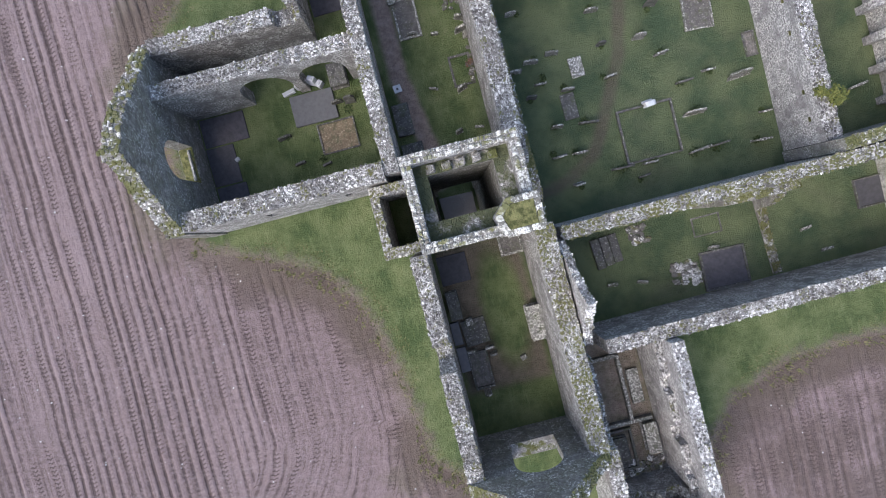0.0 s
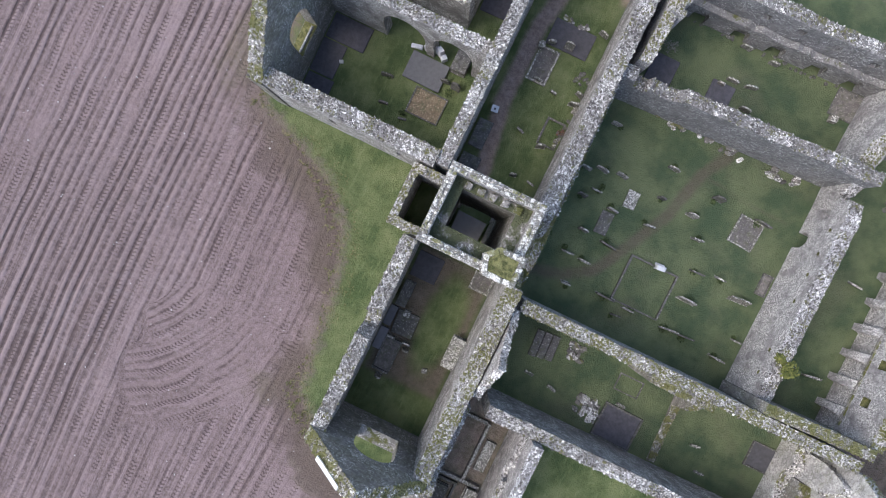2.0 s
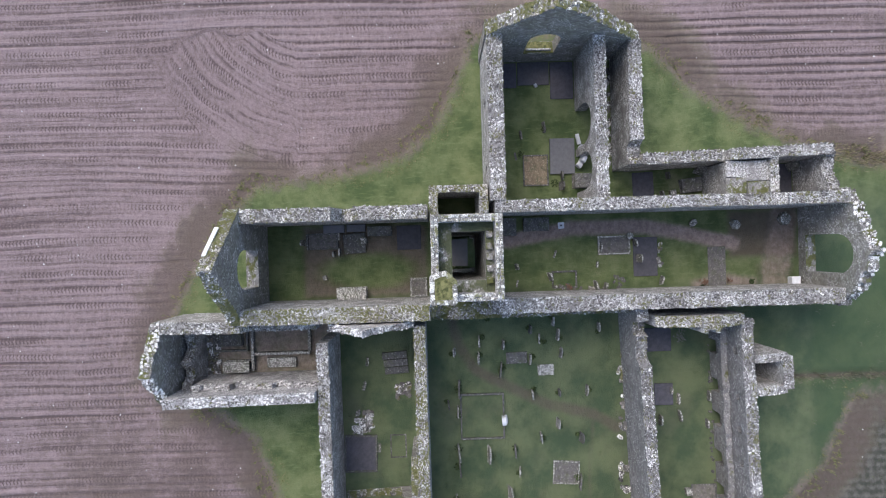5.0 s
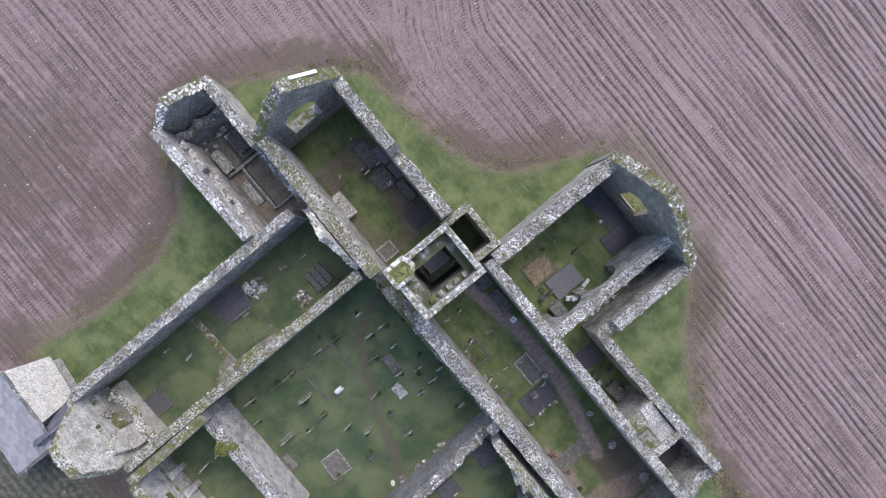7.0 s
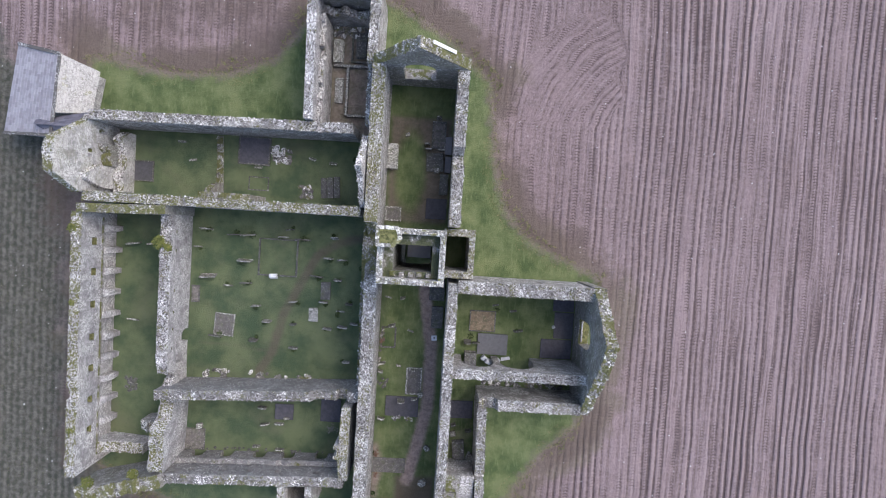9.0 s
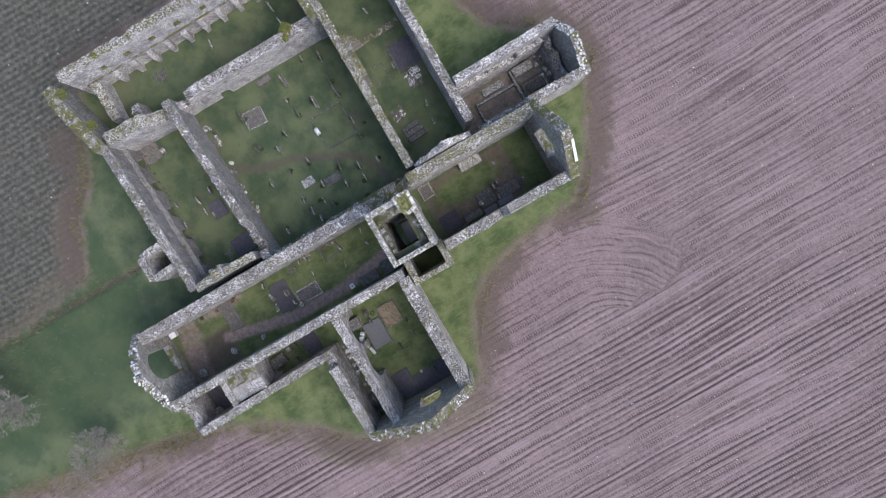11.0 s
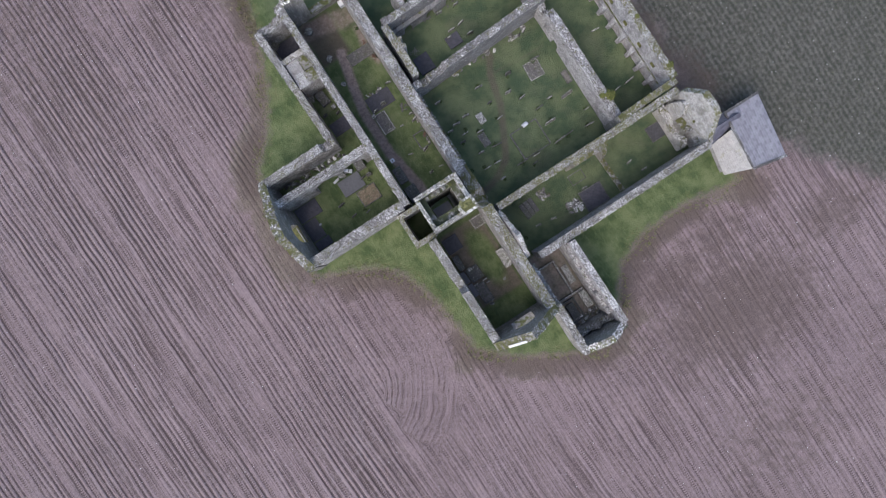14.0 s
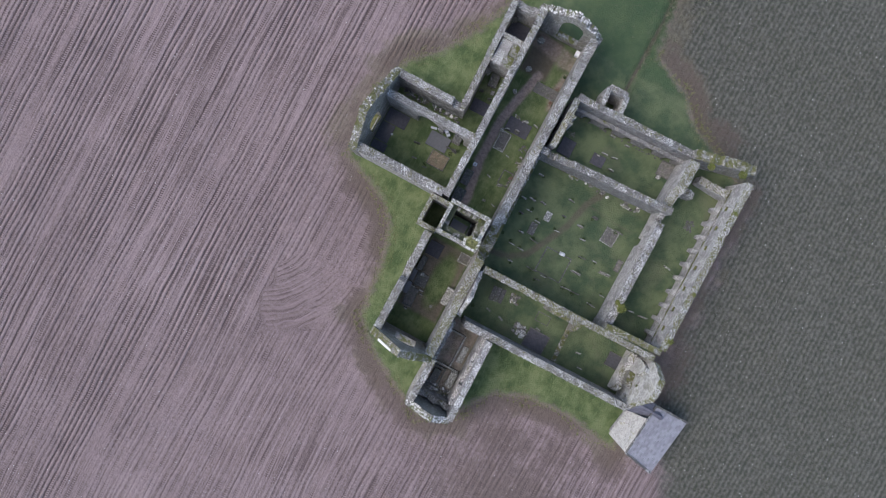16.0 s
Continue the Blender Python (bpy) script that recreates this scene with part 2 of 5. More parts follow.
def edge_distance(px, py, poly):
    d = np.full(px.shape, 1e9)
    for (x0, y0), (x1, y1) in zip(poly, poly[1:] + poly[:1]):
        t = np.clip(((px - x0) * (x1 - x0) + (py - y0) * (y1 - y0)) / ((x1 - x0) ** 2 + (y1 - y0) ** 2), 0, 1)
        d = np.minimum(d, np.hypot(px - x0 - t * (x1 - x0), py - y0 - t * (y1 - y0)))
    return np.where(inside(px, py, poly), d, -d)


def soft(d, w):
    return np.clip(0.5 + d / w, 0, 1)


far = np.array([85, 100, 130, 180, 260, 400, 700, 1200, 2000.0])
axis_x = np.concatenate([-far[::-1], np.linspace(-76, -66, 26), np.linspace(-65.8, 65.8, 1013), np.linspace(66, 76, 26), far])
axis_y = np.concatenate([-far[::-1], np.linspace(-76, 76, 435), far])
GX, GY = np.meshgrid(axis_x, axis_y)
lattice = np.random.RandomState(5).rand(256, 256)


def rolling(x, y):
    """Smooth noise from 0 to 1 with cells one unit wide."""
    xi, yi = np.floor(x).astype(int), np.floor(y).astype(int)
    fx, fy = x - xi, y - yi
    fx, fy = fx * fx * (3 - 2 * fx), fy * fy * (3 - 2 * fy)
    at = lambda i, j: lattice[(xi + i) % 256, (yi + j) % 256]
    return (at(0, 0) * (1 - fx) + at(1, 0) * fx) * (1 - fy) + (at(0, 1) * (1 - fx) + at(1, 1) * fx) * fy


d_grass = edge_distance(GX, GY, GRASS_EDGE)
grass = soft(d_grass, 1.2)
crop = soft(-(GX + np.interp(GY, [-140, -45, -33, -29, -25, -20, 7, 15, 24, 30, 36, 60], [7, 8, 9, 13, 27, 33.5, 33.5, 39, 46, 52, 45, 47])), 5.0)
crop = crop * (1 - grass)
RECTS = [(-3.6, 2.7, 2.3, 12.9, 0.34), (-3.4, 3.0, -27, -2.5, 0.2), (-9.7, -5.2, 10.4, 21.5, 0.55), (3.8, 6.5, -20.6, -14.2, 0.3)]
dirt = np.zeros(GX.shape)
for x0, x1, y0, y1, k in RECTS:
    dirt = np.maximum(dirt, k * soft(np.minimum(np.minimum(GX - x0, x1 - GX), np.minimum(GY - y0, y1 - GY)), 0.8))


def trail(pts, w):
    d = np.full(GX.shape, 1e9)
    for (x0, y0), (x1, y1) in zip(pts, pts[1:]):
        t = np.clip(((GX - x0) * (x1 - x0) + (GY - y0) * (y1 - y0)) / ((x1 - x0) ** 2 + (y1 - y0) ** 2), 0, 1)
        d = np.minimum(d, np.hypot(GX - x0 - t * (x1 - x0), GY - y0 - t * (y1 - y0)))
    return soft(w - d, 0.9)


dirt = np.maximum(dirt, 0.95 * trail([(0.9, -2), (0.9, -4.5), (1.75, -9.5), (1.75, -15.5), (0.9, -19.7), (0.1, -23.0)], 0.6))
dirt = np.maximum(dirt, 0.6 * trail([(-3.3, -19.9), (-2.8, -21.8), (-3.2, -24.5)], 0.6))
dirt = np.maximum(dirt, 0.5 * trail([(-3, -26.4), (2.5, -27.5)], 1.4))
dirt = dirt * (1 - 0.95 * soft(1.2 - np.hypot((GX + 1.3) * 0.95, (GY - 7.4) * 0.36), 1.2))
track = np.zeros(GX.shape)
for off in (-0.95, 0.95):
    for pts in ([(18, 22), (20.5, 20.6), (25, 20.2), (30, 21.2), (33.2, 24), (34.5, 28)], [(15, 17), (17.5, 15.2), (21, 14.8), (24, 16.5), (25, 20)]):
        track = np.maximum(track, 0.9 * trail([(x + off * 0.6, y + off) for x, y in pts], 0.2))
    track = np.maximum(track, 0.7 * trail([(21.5 + off, -60), (21.5 + off, 60)], 0.2))
track = np.maximum(track, trail([(19.1, -2.0), (18.8, 1.7)], 0.3))
# The furrows run along y; by the chancel the tractor has swung out to the side in a fan of arcs.
TURN_X, TURN_Y = 20.8, 12.8
radius = np.hypot(np.minimum(GX - TURN_X, 0), GY - TURN_Y)
fan = soft(GY - TURN_Y - 0.3, 1.2) * soft(TURN_X - 3.2 - GX + 4.0 * (rolling(GX * 0.4, GY * 0.5 + 17) - 0.5), 0.8) * soft(12.6 - radius, 2.2) * soft(radius - 2.6, 1.0)
fan = soft(fan * soft(rolling(GX * 0.33 + 3, GY * 0.33) + 0.30 - 0.035 * radius, 0.35) - 0.45, 0.22)
sweep = TURN_X - radius * (1 + 0.05 * np.sin(3 * np.arctan2(GY - TURN_Y, TURN_X - GX))) + 0.9 * (rolling(GX * 0.3, GY * 0.3 + 8) - 0.5) + 0.4 * (rolling(GX * 0.9, GY * 0.9 + 30) - 0.5)
furrow = GX + 0.45 * (rolling(GX * 0.11 + 3, GY * 0.06) - 0.5) + 0.16 * (rolling(GX * 0.6, GY * 0.35 + 70) - 0.5)
furrow = furrow + 0.5 * np.exp(-((GX - 8) / 5) ** 2) * np.sin(GY * 0.14)
calm = 1 - 3.6 * fan * (1 - fan) - 0.3 * fan
furrow = furrow * (1 - fan) + sweep * fan
along = GY * (1 - fan) + (TURN_Y + radius * np.arctan2(GY - TURN_Y, TURN_X - GX)) * fan
bold = soft(-d_grass - 0.9, 1.6) * np.clip(1.7 * rolling(GX * 1.1, GY * 0.05) - 0.25, 0.05, 1.2) * (0.35 + 0.35 * rolling(GX * 0.07 + 2, GY * 0.07 + 5) + 0.85 * soft(GX - 12 - 0.35 * np.maximum(GY, 0), 6.0)) * (1 - 0.6 * crop)
height = -0.12 * soft(-d_grass - 0.6, 2.5) + np.where(d_grass > 0, 0.02, 0) + 0.036 * bold * np.sin(9.5 * furrow) * (np.abs(GX) < 66)
# Dark earth: a damp headland band round the ruin, a ditch, wet hollows in the field, and painted shade.
damp_shade = 0.9 * soft(-d_grass, 0.8) * soft(2.9 + d_grass, 2.6) * np.clip(1.9 * rolling(GX * 0.17 + 7, GY * 0.17) - 0.1, 0, 1) * (GY > -36)
# The last two ellipses darken the soil for weaker light towards -y.
for x, y, rx, ry, k in ((3.5, 20.5, 3.2, 2.2, 0.9), (15.0, 1.6, 2.4, 2.0, 0.9), (-3.5, 25.2, 3.0, 2.0, 0.8), (-33.5, 18.5, 3.0, 3.0, 1.0), (-16.5, 19.5, 3.0, 1.8, 0.8), (-2.9, 49.7, 3.5, 5.0, 0.55), (-15.0, 42.5, 3.0, 4.0, 0.4), (-26, -26.5, 3.5, 1.8, 0.8), (10.5, 3.2, 2.0, 1.2, 0.7), (-24, 30, 15, 9, 0.85), (-46, 44, 14, 14, 0.6), (-20, 46, 14, 10, 0.55), (-40, 26, 9, 5, 0.7), (-31.5, -10, 2.0, 16, 0.9), (-19, 22.5, 8, 4.5, 0.75), (-27, 21, 6, 4, 0.7), (-25.3, -28.0, 4.0, 2.2, 0.9), (-34.5, 4.0, 3.0, 7.0, 0.9), (34, -46, 26, 26, 0.5), (15, -40, 10, 8, 0.5)):
    # The long ellipse at x -31.5 mixes bare soil with the wall's painted shade.
    damp_shade = np.maximum(damp_shade, k * np.exp(-((GX - x) / rx) ** 2 - ((GY - y) / ry) ** 2) * (d_grass < 0.3))
damp_shade = np.maximum(damp_shade, 0.7 * trail([(-17, 35.0), (-20.1, 34.0), (-27, 31.7), (-34.1, 29.4)], 0.0))
ditch = trail([(-11.2, -25.0), (-11.2, -31.7), (-11.3, -37), (-11.0, -41.8), (-11.5, -52)], 0.25)
damp_shade = np.maximum(damp_shade, 1.0 * ditch)
# Indoor floors darkened; the nave's west end mixes mud with painted shade.
for x0, x1, y0, y1, k in ((-3.6, 2.7, 2.3, 13.0, 0.75), (-9.7, -5.2, 10.8, 21.5, 0.42), (-1.2, 3.0, -28.5, -22.5, 0.85), (-3.4, -1.2, -28.5, -24.5, 0.5)):
    damp_shade = np.maximum(damp_shade, k * soft(np.minimum(np.minimum(GX - x0, x1 - GX), np.minimum(GY - y0, y1 - GY)), 1.2))
height -= 0.25 * ditch
damp_shade = np.maximum(damp_shade, 0.62 * trail([(-5.5, 0.6), (-7.6, 0.2), (-9.8, -1.2), (-11.3, -4.0), (-12.8, -7.0), (-13.8, -11.0), (-15.0, -13.0)], 0.7))
damp_shade = np.maximum(damp_shade, 0.5 * trail([(-13.8, -11.0), (-17.5, -10.6), (-20.8, -10.4)], 0.45))
damp_shade = damp_shade * (1 - 0.85 * soft(1.2 - np.hypot((GX + 1.3) * 0.95, (GY - 7.4) * 0.36), 1.2))
# Short lush turf in the garth and the close west of it; thin yellowed grass on the verges.
lush = soft(-(GX + 3.4), 1.5) * soft(GX + 31, 1.5) * soft(9.9 - GY, 1.0)
lush = np.maximum(lush, 2 * soft(-29.0 - GY, 2.0) * soft(2.0 - GX, 8.0))
gm = bpy.data.meshes.new("ground")
n, n_y = len(axis_x), len(axis_y)
gm.vertices.add(n * n_y)
gm.vertices.foreach_set("co", np.stack([GX, GY, height], 2).ravel())
q = (np.arange(n_y - 1)[:, None] * n + np.arange(n - 1)[None, :]).ravel()
gm.loops.add(4 * len(q))
gm.polygons.add(len(q))
gm.loops.foreach_set("vertex_index", np.stack([q, q + 1, q + n + 1, q + n], 1).ravel())
gm.polygons.foreach_set("loop_start", np.arange(len(q)) * 4)
gm.update(calc_edges=True)
for key, arr in (("grass", grass), ("crop", crop), ("dirt", dirt), ("furrow", furrow), ("edge", d_grass), ("track", track), ("damp_shade", damp_shade), ("lush", lush), ("bold", bold), ("along", along), ("calm", calm)):
    at = gm.attributes.new(key, "FLOAT", "POINT")
    at.data.foreach_set("value", np.ascontiguousarray(arr, dtype=np.float32).ravel())


def ground_material():
    m = Mat("ground_cover", 0.95)
    ph = m.attr("furrow")
    row = m.math("SINE", m.math("MULTIPLY", ph, 9.5))
    clod = m.math("ADD", m.math("MULTIPLY", m.noise(4.5, 6, 0.72), 0.6), m.math("MULTIPLY", m.noise(13, 4, 0.75), 0.62))
    comb = m.t.nodes.new("ShaderNodeCombineXYZ")
    m.t.links.new(m.math("MULTIPLY", ph, 3.3), comb.inputs[0])
    way = m.attr("along")
    m.t.links.new(m.math("MULTIPLY", way, 0.07), comb.inputs[1])
    streak = m.noise(1.0, 3, 0.55, comb.outputs[0])
    tine = m.t.nodes.new("ShaderNodeCombineXYZ")
    m.t.links.new(m.math("MULTIPLY", ph, 1.5), tine.inputs[0])
    m.t.links.new(m.math("MULTIPLY", way, 3.6), tine.inputs[1])
    serr = m.cells(1.0, "Distance", vec=tine.outputs[0])
    strong = m.math("MULTIPLY", m.ramp(m.noise(0.035, 3), 0.38, 0.6, 0.35, 1.0), m.math("MULTIPLY", m.math("MULTIPLY", m.ramp(m.attr("edge"), -1.2, 0.0, 1.0, 0.0), m.ramp(m.attr("edge"), -9.0, -2.0, 1.0, 0.5)), m.math("MULTIPLY", m.attr("calm"), m.ramp(m.attr("crop"), 0.2, 0.8, 1.0, 0.22))))
    # Ridge also tints crests paler and troughs darker, in place of relief shading.
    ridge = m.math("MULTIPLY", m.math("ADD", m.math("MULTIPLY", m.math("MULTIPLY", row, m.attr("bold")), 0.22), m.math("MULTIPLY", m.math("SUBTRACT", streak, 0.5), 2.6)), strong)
    # the teeth that tyre lugs press across a wheel track
    lug = m.math("SINE", m.math("ADD", m.math("MULTIPLY", way, 21.0), m.math("MULTIPLY", m.math("ABSOLUTE", row), 2.2)))
    lug = m.math("MULTIPLY", m.math("MULTIPLY", m.ramp(lug, 0.1, 0.8), m.ramp(m.math("SINE", m.math("MULTIPLY", ph, 4.75)), 0.25, 0.75)), m.ramp(m.noise(0.22, 4), 0.42, 0.6))
    # Gouges and lug prints darken the recesses in colour, as shade would.
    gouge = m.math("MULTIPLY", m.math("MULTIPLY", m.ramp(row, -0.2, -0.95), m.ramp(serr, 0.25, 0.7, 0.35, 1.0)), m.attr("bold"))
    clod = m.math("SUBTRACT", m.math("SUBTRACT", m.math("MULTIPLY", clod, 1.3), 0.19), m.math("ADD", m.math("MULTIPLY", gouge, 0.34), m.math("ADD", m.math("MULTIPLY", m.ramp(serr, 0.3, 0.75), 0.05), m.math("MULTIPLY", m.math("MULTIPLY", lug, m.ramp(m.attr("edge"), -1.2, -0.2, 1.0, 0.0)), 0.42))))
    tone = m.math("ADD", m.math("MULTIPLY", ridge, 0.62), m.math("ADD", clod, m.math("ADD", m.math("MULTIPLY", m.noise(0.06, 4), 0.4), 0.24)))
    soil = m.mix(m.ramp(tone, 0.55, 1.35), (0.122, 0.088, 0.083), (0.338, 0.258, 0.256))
    soil = m.mix(m.ramp(m.noise(3.3, 2), 0.76, 0.80), soil, (0.46, 0.42, 0.41))
    soil = m.mix(m.math("MULTIPLY", m.ramp(m.math("ADD", m.attr("track"), m.math("MULTIPLY", m.noise(1.2, 4), 0.5)), 0.55, 1.15), 0.32), soil, (0.40, 0.33, 0.325))
    stub = m.mix(m.ramp(m.math("ADD", m.math("MULTIPLY", row, 0.07), m.noise(2.2, 5, 0.7)), 0.3, 0.8), (0.064, 0.066, 0.050), (0.185, 0.170, 0.145))
    blade = m.t.nodes.new("ShaderNodeMapping")
    blade.inputs["Scale"].default_value, blade.inputs["Rotation"].default_value = (1.0, 0.25, 1.0), (0, 0, 0.9)
    m.t.links.new(m.pos, blade.inputs[0])
    turf = m.mix(m.ramp(m.noise(0.45, 6, 0.62), 0.34, 0.68), (0.076, 0.112, 0.042), (0.178, 0.206, 0.092))
    turf = m.mix(m.ramp(m.noise(3.0, 5, 0.7, blade.outputs[0]), 0.5, 0.72, 0, 0.55), turf, (0.208, 0.245, 0.115))
    turf = m.mix(m.ramp(m.noise(6, 4, 0.75), 0.56, 0.74, 0, 0.5), turf, (0.06, 0.085, 0.03))
    short = m.mix(m.ramp(m.noise(0.3, 5, 0.6), 0.34, 0.66), (0.066, 0.100, 0.053), (0.146, 0.172, 0.088))
    short = m.mix(m.ramp(m.noise(0.18, 4), 0.5, 0.72, 0, 0.5), short, (0.145, 0.145, 0.092))
    short = m.mix(m.ramp(m.noise(1.1, 5, 0.7), 0.56, 0.72, 0, 0.45), short, (0.055, 0.085, 0.040))
    short = m.mix(m.ramp(m.noise(9, 4, 0.7), 0.60, 0.78, 0, 0.35), short, (0.19, 0.20, 0.11))
    turf = m.mix(m.attr("lush"), turf, short)
    turf = m.mix(m.ramp(m.attr("lush"), 1.0, 2.0, 0, 0.65), turf, m.mix(m.noise(0.5, 4), (0.035, 0.072, 0.036), (0.075, 0.115, 0.05)))
    dead = m.mix(m.noise(3, 5), (0.105, 0.085, 0.065), (0.225, 0.195, 0.13))
    earth = m.mix(m.ramp(m.noise(2.0, 6, 0.7), 0.3, 0.7), (0.22, 0.168, 0.147), (0.40, 0.315, 0.277))
    wob = m.math("MULTIPLY", m.math("SUBTRACT", m.noise(0.9, 5, 0.65), 0.5), 2.4)
    c = m.mix(m.ramp(m.math("ADD", m.attr("crop"), m.math("MULTIPLY", m.math("SUBTRACT", m.noise(0.35, 5, 0.7), 0.5), 1.6)), 0.2, 0.8), soil, stub)
    wide = m.math("MULTIPLY", m.ramp(m.noise(0.13, 3), 0.38, 0.66), 3.2)
    wet_shade = m.mix(m.noise(2.5, 6, 0.75), (0.075, 0.055, 0.046), (0.185, 0.14, 0.118))
    rim = m.math("MULTIPLY", m.ramp(m.math("ADD", m.math("ADD", m.attr("edge"), wide), wob), -1.9, 0.3), 0.6)
    c = m.mix(rim, c, dead)
    c = m.mix(m.ramp(m.math("ADD", m.attr("damp_shade"), m.math("MULTIPLY", wob, 0.55)), 0.25, 0.85, 0, 0.72), c, wet_shade)
    c = m.mix(m.ramp(m.math("ADD", m.attr("edge"), wob), -0.2, 0.9), c, turf)
    c = m.mix(m.math("MULTIPLY", m.ramp(m.attr("edge"), 0.6, 1.5), m.ramp(m.math("ADD", m.attr("damp_shade"), m.math("MULTIPLY", wob, 0.12)), 0.3, 0.8, 0, 0.8)), c, wet_shade)
    c = m.mix(m.ramp(m.math("ADD", m.attr("dirt"), m.math("MULTIPLY", wob, 0.2)), 0.2, 0.75), c, earth)
    h = m.math("ADD", m.math("MULTIPLY", ridge, 0.5), m.math("MULTIPLY", clod, 1.2))
    return m.color(c).bump(h, 0.2, 0.8).m


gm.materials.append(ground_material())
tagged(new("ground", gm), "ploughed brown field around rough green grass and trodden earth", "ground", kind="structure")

# ---------------------------------------------------------------- church
def gable(w0, w1, eave0, eave1, apex, at=None):
    """The profile of a gable, from one eave over its apex to the other."""
    span = w1 - w0
    return [(0, eave0), (at if at is not None else span / 2, apex), (span, eave1)]


def ragged(length, h, dips=()):
    """A level profile with broken dips (place, half-width, depth)."""
    pts = [(0, h)]
    for s, w, d in dips:
        pts += [(s - w, h), (s - w * 0.6, h - d), (s + w * 0.7, h - d * 0.8), (s + w, h)]
    return pts + [(length, h)]


wall("wall_chancel_south", (3.12, 2.3), (3.12, 15.7), 0.95, [(0, 6.3), (5.3, 6.3), (5.5, 4.7), (6.4, 4.4), (6.9, 6.3), (13.4, 6.3)], "lichen-crusted rubble side wall of the roofless chancel")
wall("wall_chancel_north", (-4.1, 2.3), (-4.1, 15.7), 1.1, 6.6, "moss-topped rubble side wall of the roofless chancel", M_WALL, M_CAP_MOSS)
wall("wall_chancel_east", (-4.7, 16.18), (3.65, 16.18), 0.95, gable(-4.7, 3.65, 5.9, 6.3, 11.2), "mossy chancel gable with a wide empty arched window", M_WALL_MOSS, M_CAP_MOSS, [arch(4.0, 2.5, 6.9, 2.9)])
wall("wall_nave_south", (3.35, -2.6), (3.35, -28.4), 0.85, ragged(25.8, 6.0, [(20.5, 0.8, 0.5)]), "long rubble nave wall speckled with white lichen")
wall("wall_nave_north", (-3.95, -2.2), (-3.9, -28.5), 1.1, 5.2, "long rubble nave wall with mossy patches", M_WALL, M_CAP)
wall("wall_nave_west", (-4.75, -28.95), (4.1, -28.95), 0.8, [(0, 4.2), (1.6, 6.2), (4.3, 7.5), (7.6, 5.8), (8.85, 4.6)], "ragged west gable with a big empty round-headed window", M_WALL_MOSS, M_CAP_PALE, [arch(3.9, 0.9, 5.9, 3.0)], rough=0.3, size=0.13)
wall("wall_transept_east", (3.8, -2.85), (15.7, -2.85), 1.1, 6.1, "broad lichened transept side wall with slit windows", M_WALL, M_CAP, [slit(2.6, 2.6, 0.5, 1.4), slit(7.6, 2.6, 0.5, 1.4)])
wall("wall_transept_south", (16.2, -2.2), (16.2, -14.3), 0.95, [(0, 6.0), (4.4, 10.2), (6.4, 8.9), (10.8, 4.8), (12.1, 3.2)], "mossy transept gable with an empty arched window", M_WALL_MOSS, M_CAP_MOSS, [arch(4.6, 1.9, 5.7, 2.4)], rough=0.15, size=0.12)
wall("wall_transept_arcade", (3.8, -10.55), (15.7, -10.55), 0.88, 5.6, "arcade wall between transept and aisle", M_WALL, M_CAP, [arch(2.4, -0.3, 4.5, 3.0, 0.2), arch(6.1, -0.3, 4.5, 3.2, 0.2)])
wall("wall_aisle_west", (6.4, -13.6), (15.7, -13.6), 1.0, ragged(9.3, 4.3, [(1.0, 0.8, 0.8)]), "low rubble aisle wall", M_WALL, M_CAP)
wall("wall_porch_south", (6.75, -14.1), (7.15, -28.6), 0.8, ragged(14.5, 4.1, [(6.4, 0.4, 1.0)]), "rubble outer wall of the side chapels", M_WALL, M_CAP)
wall("wall_porch_cross", (3.8, -24.2), (6.7, -24.2), 0.6, 4.0, "thick cross wall between small chapels", M_WALL, M_CAP)
wall("wall_porch_west", (3.8, -28.6), (7.0, -28.6), 0.8, [(0, 4.4), (1.5, 3.4), (3.2, 4.0)], "broken end wall of the side chapels", M_WALL, M_CAP, rough=0.3)
# the link between tower and cloister
wall("wall_tower_link", (-4.05, -2.2), (-4.05, 2.3), 1.0, [(0, 5.4), (1.2, 4.2), (3.2, 3.6), (4.5, 5.6)], "broken mossy wall beside the tower", M_WALL_MOSS, M_CAP_MOSS, rough=0.25)
# domestic range
wall("wall_range_east", (-29.4, 10.2), (-6.3, 10.4), 0.85, 4.9, "long rubble wall of the roofless domestic range", M_WALL, M_CAP)
wall("wall_range_west", (-29.3, 3.05), (-5.2, 3.15), 0.8, 5.5, "lichened cloister wall with a mossy ledge", M_WALL, M_CAP_MOSS)
wall("wall_range_ledge", (-19.6, 3.75), (-15.2, 3.75), 0.65, [(0, 4.9), (3.2, 5.2), (4.4, 4.4)], "grassy thickening of the cloister wall", M_WALL_MOSS, M_CAP_MOSS)
wall("wall_range_stub", (-19.55, 4.1), (-19.8, 9.7), 0.55, [(0, 3.2), (0.7, 2.2), (1.1, 0.35), (3.0, 0.14), (5.6, 0.16)], "broken stub of a cross wall", M_WALL_MOSS, M_CAP_MOSS)
wall("wall_range_gable", (-5.0, 3.55), (-5.0, 9.7), 0.42, [(0, 5.6), (2.6, 8.2), (3.2, 9.4), (4.4, 7.6), (6.1, 5.9)], "narrow pale gable leaning beside the chancel wall", M_WALL_PALE, M_CAP_PALE)
wall("wall_far_east", (-29.6, 2.0), (-22.0, 2.25), 0.75, 5.6, "mossy wall head along the double wall", M_WALL_MOSS, M_CAP_MOSS)
wall("wall_sacristy_north", (-10.15, 10.9), (-10.3, 21.9), 0.75, 5.6, "pale lichened sacristy wall", M_WALL_PALE, M_CAP_PALE)
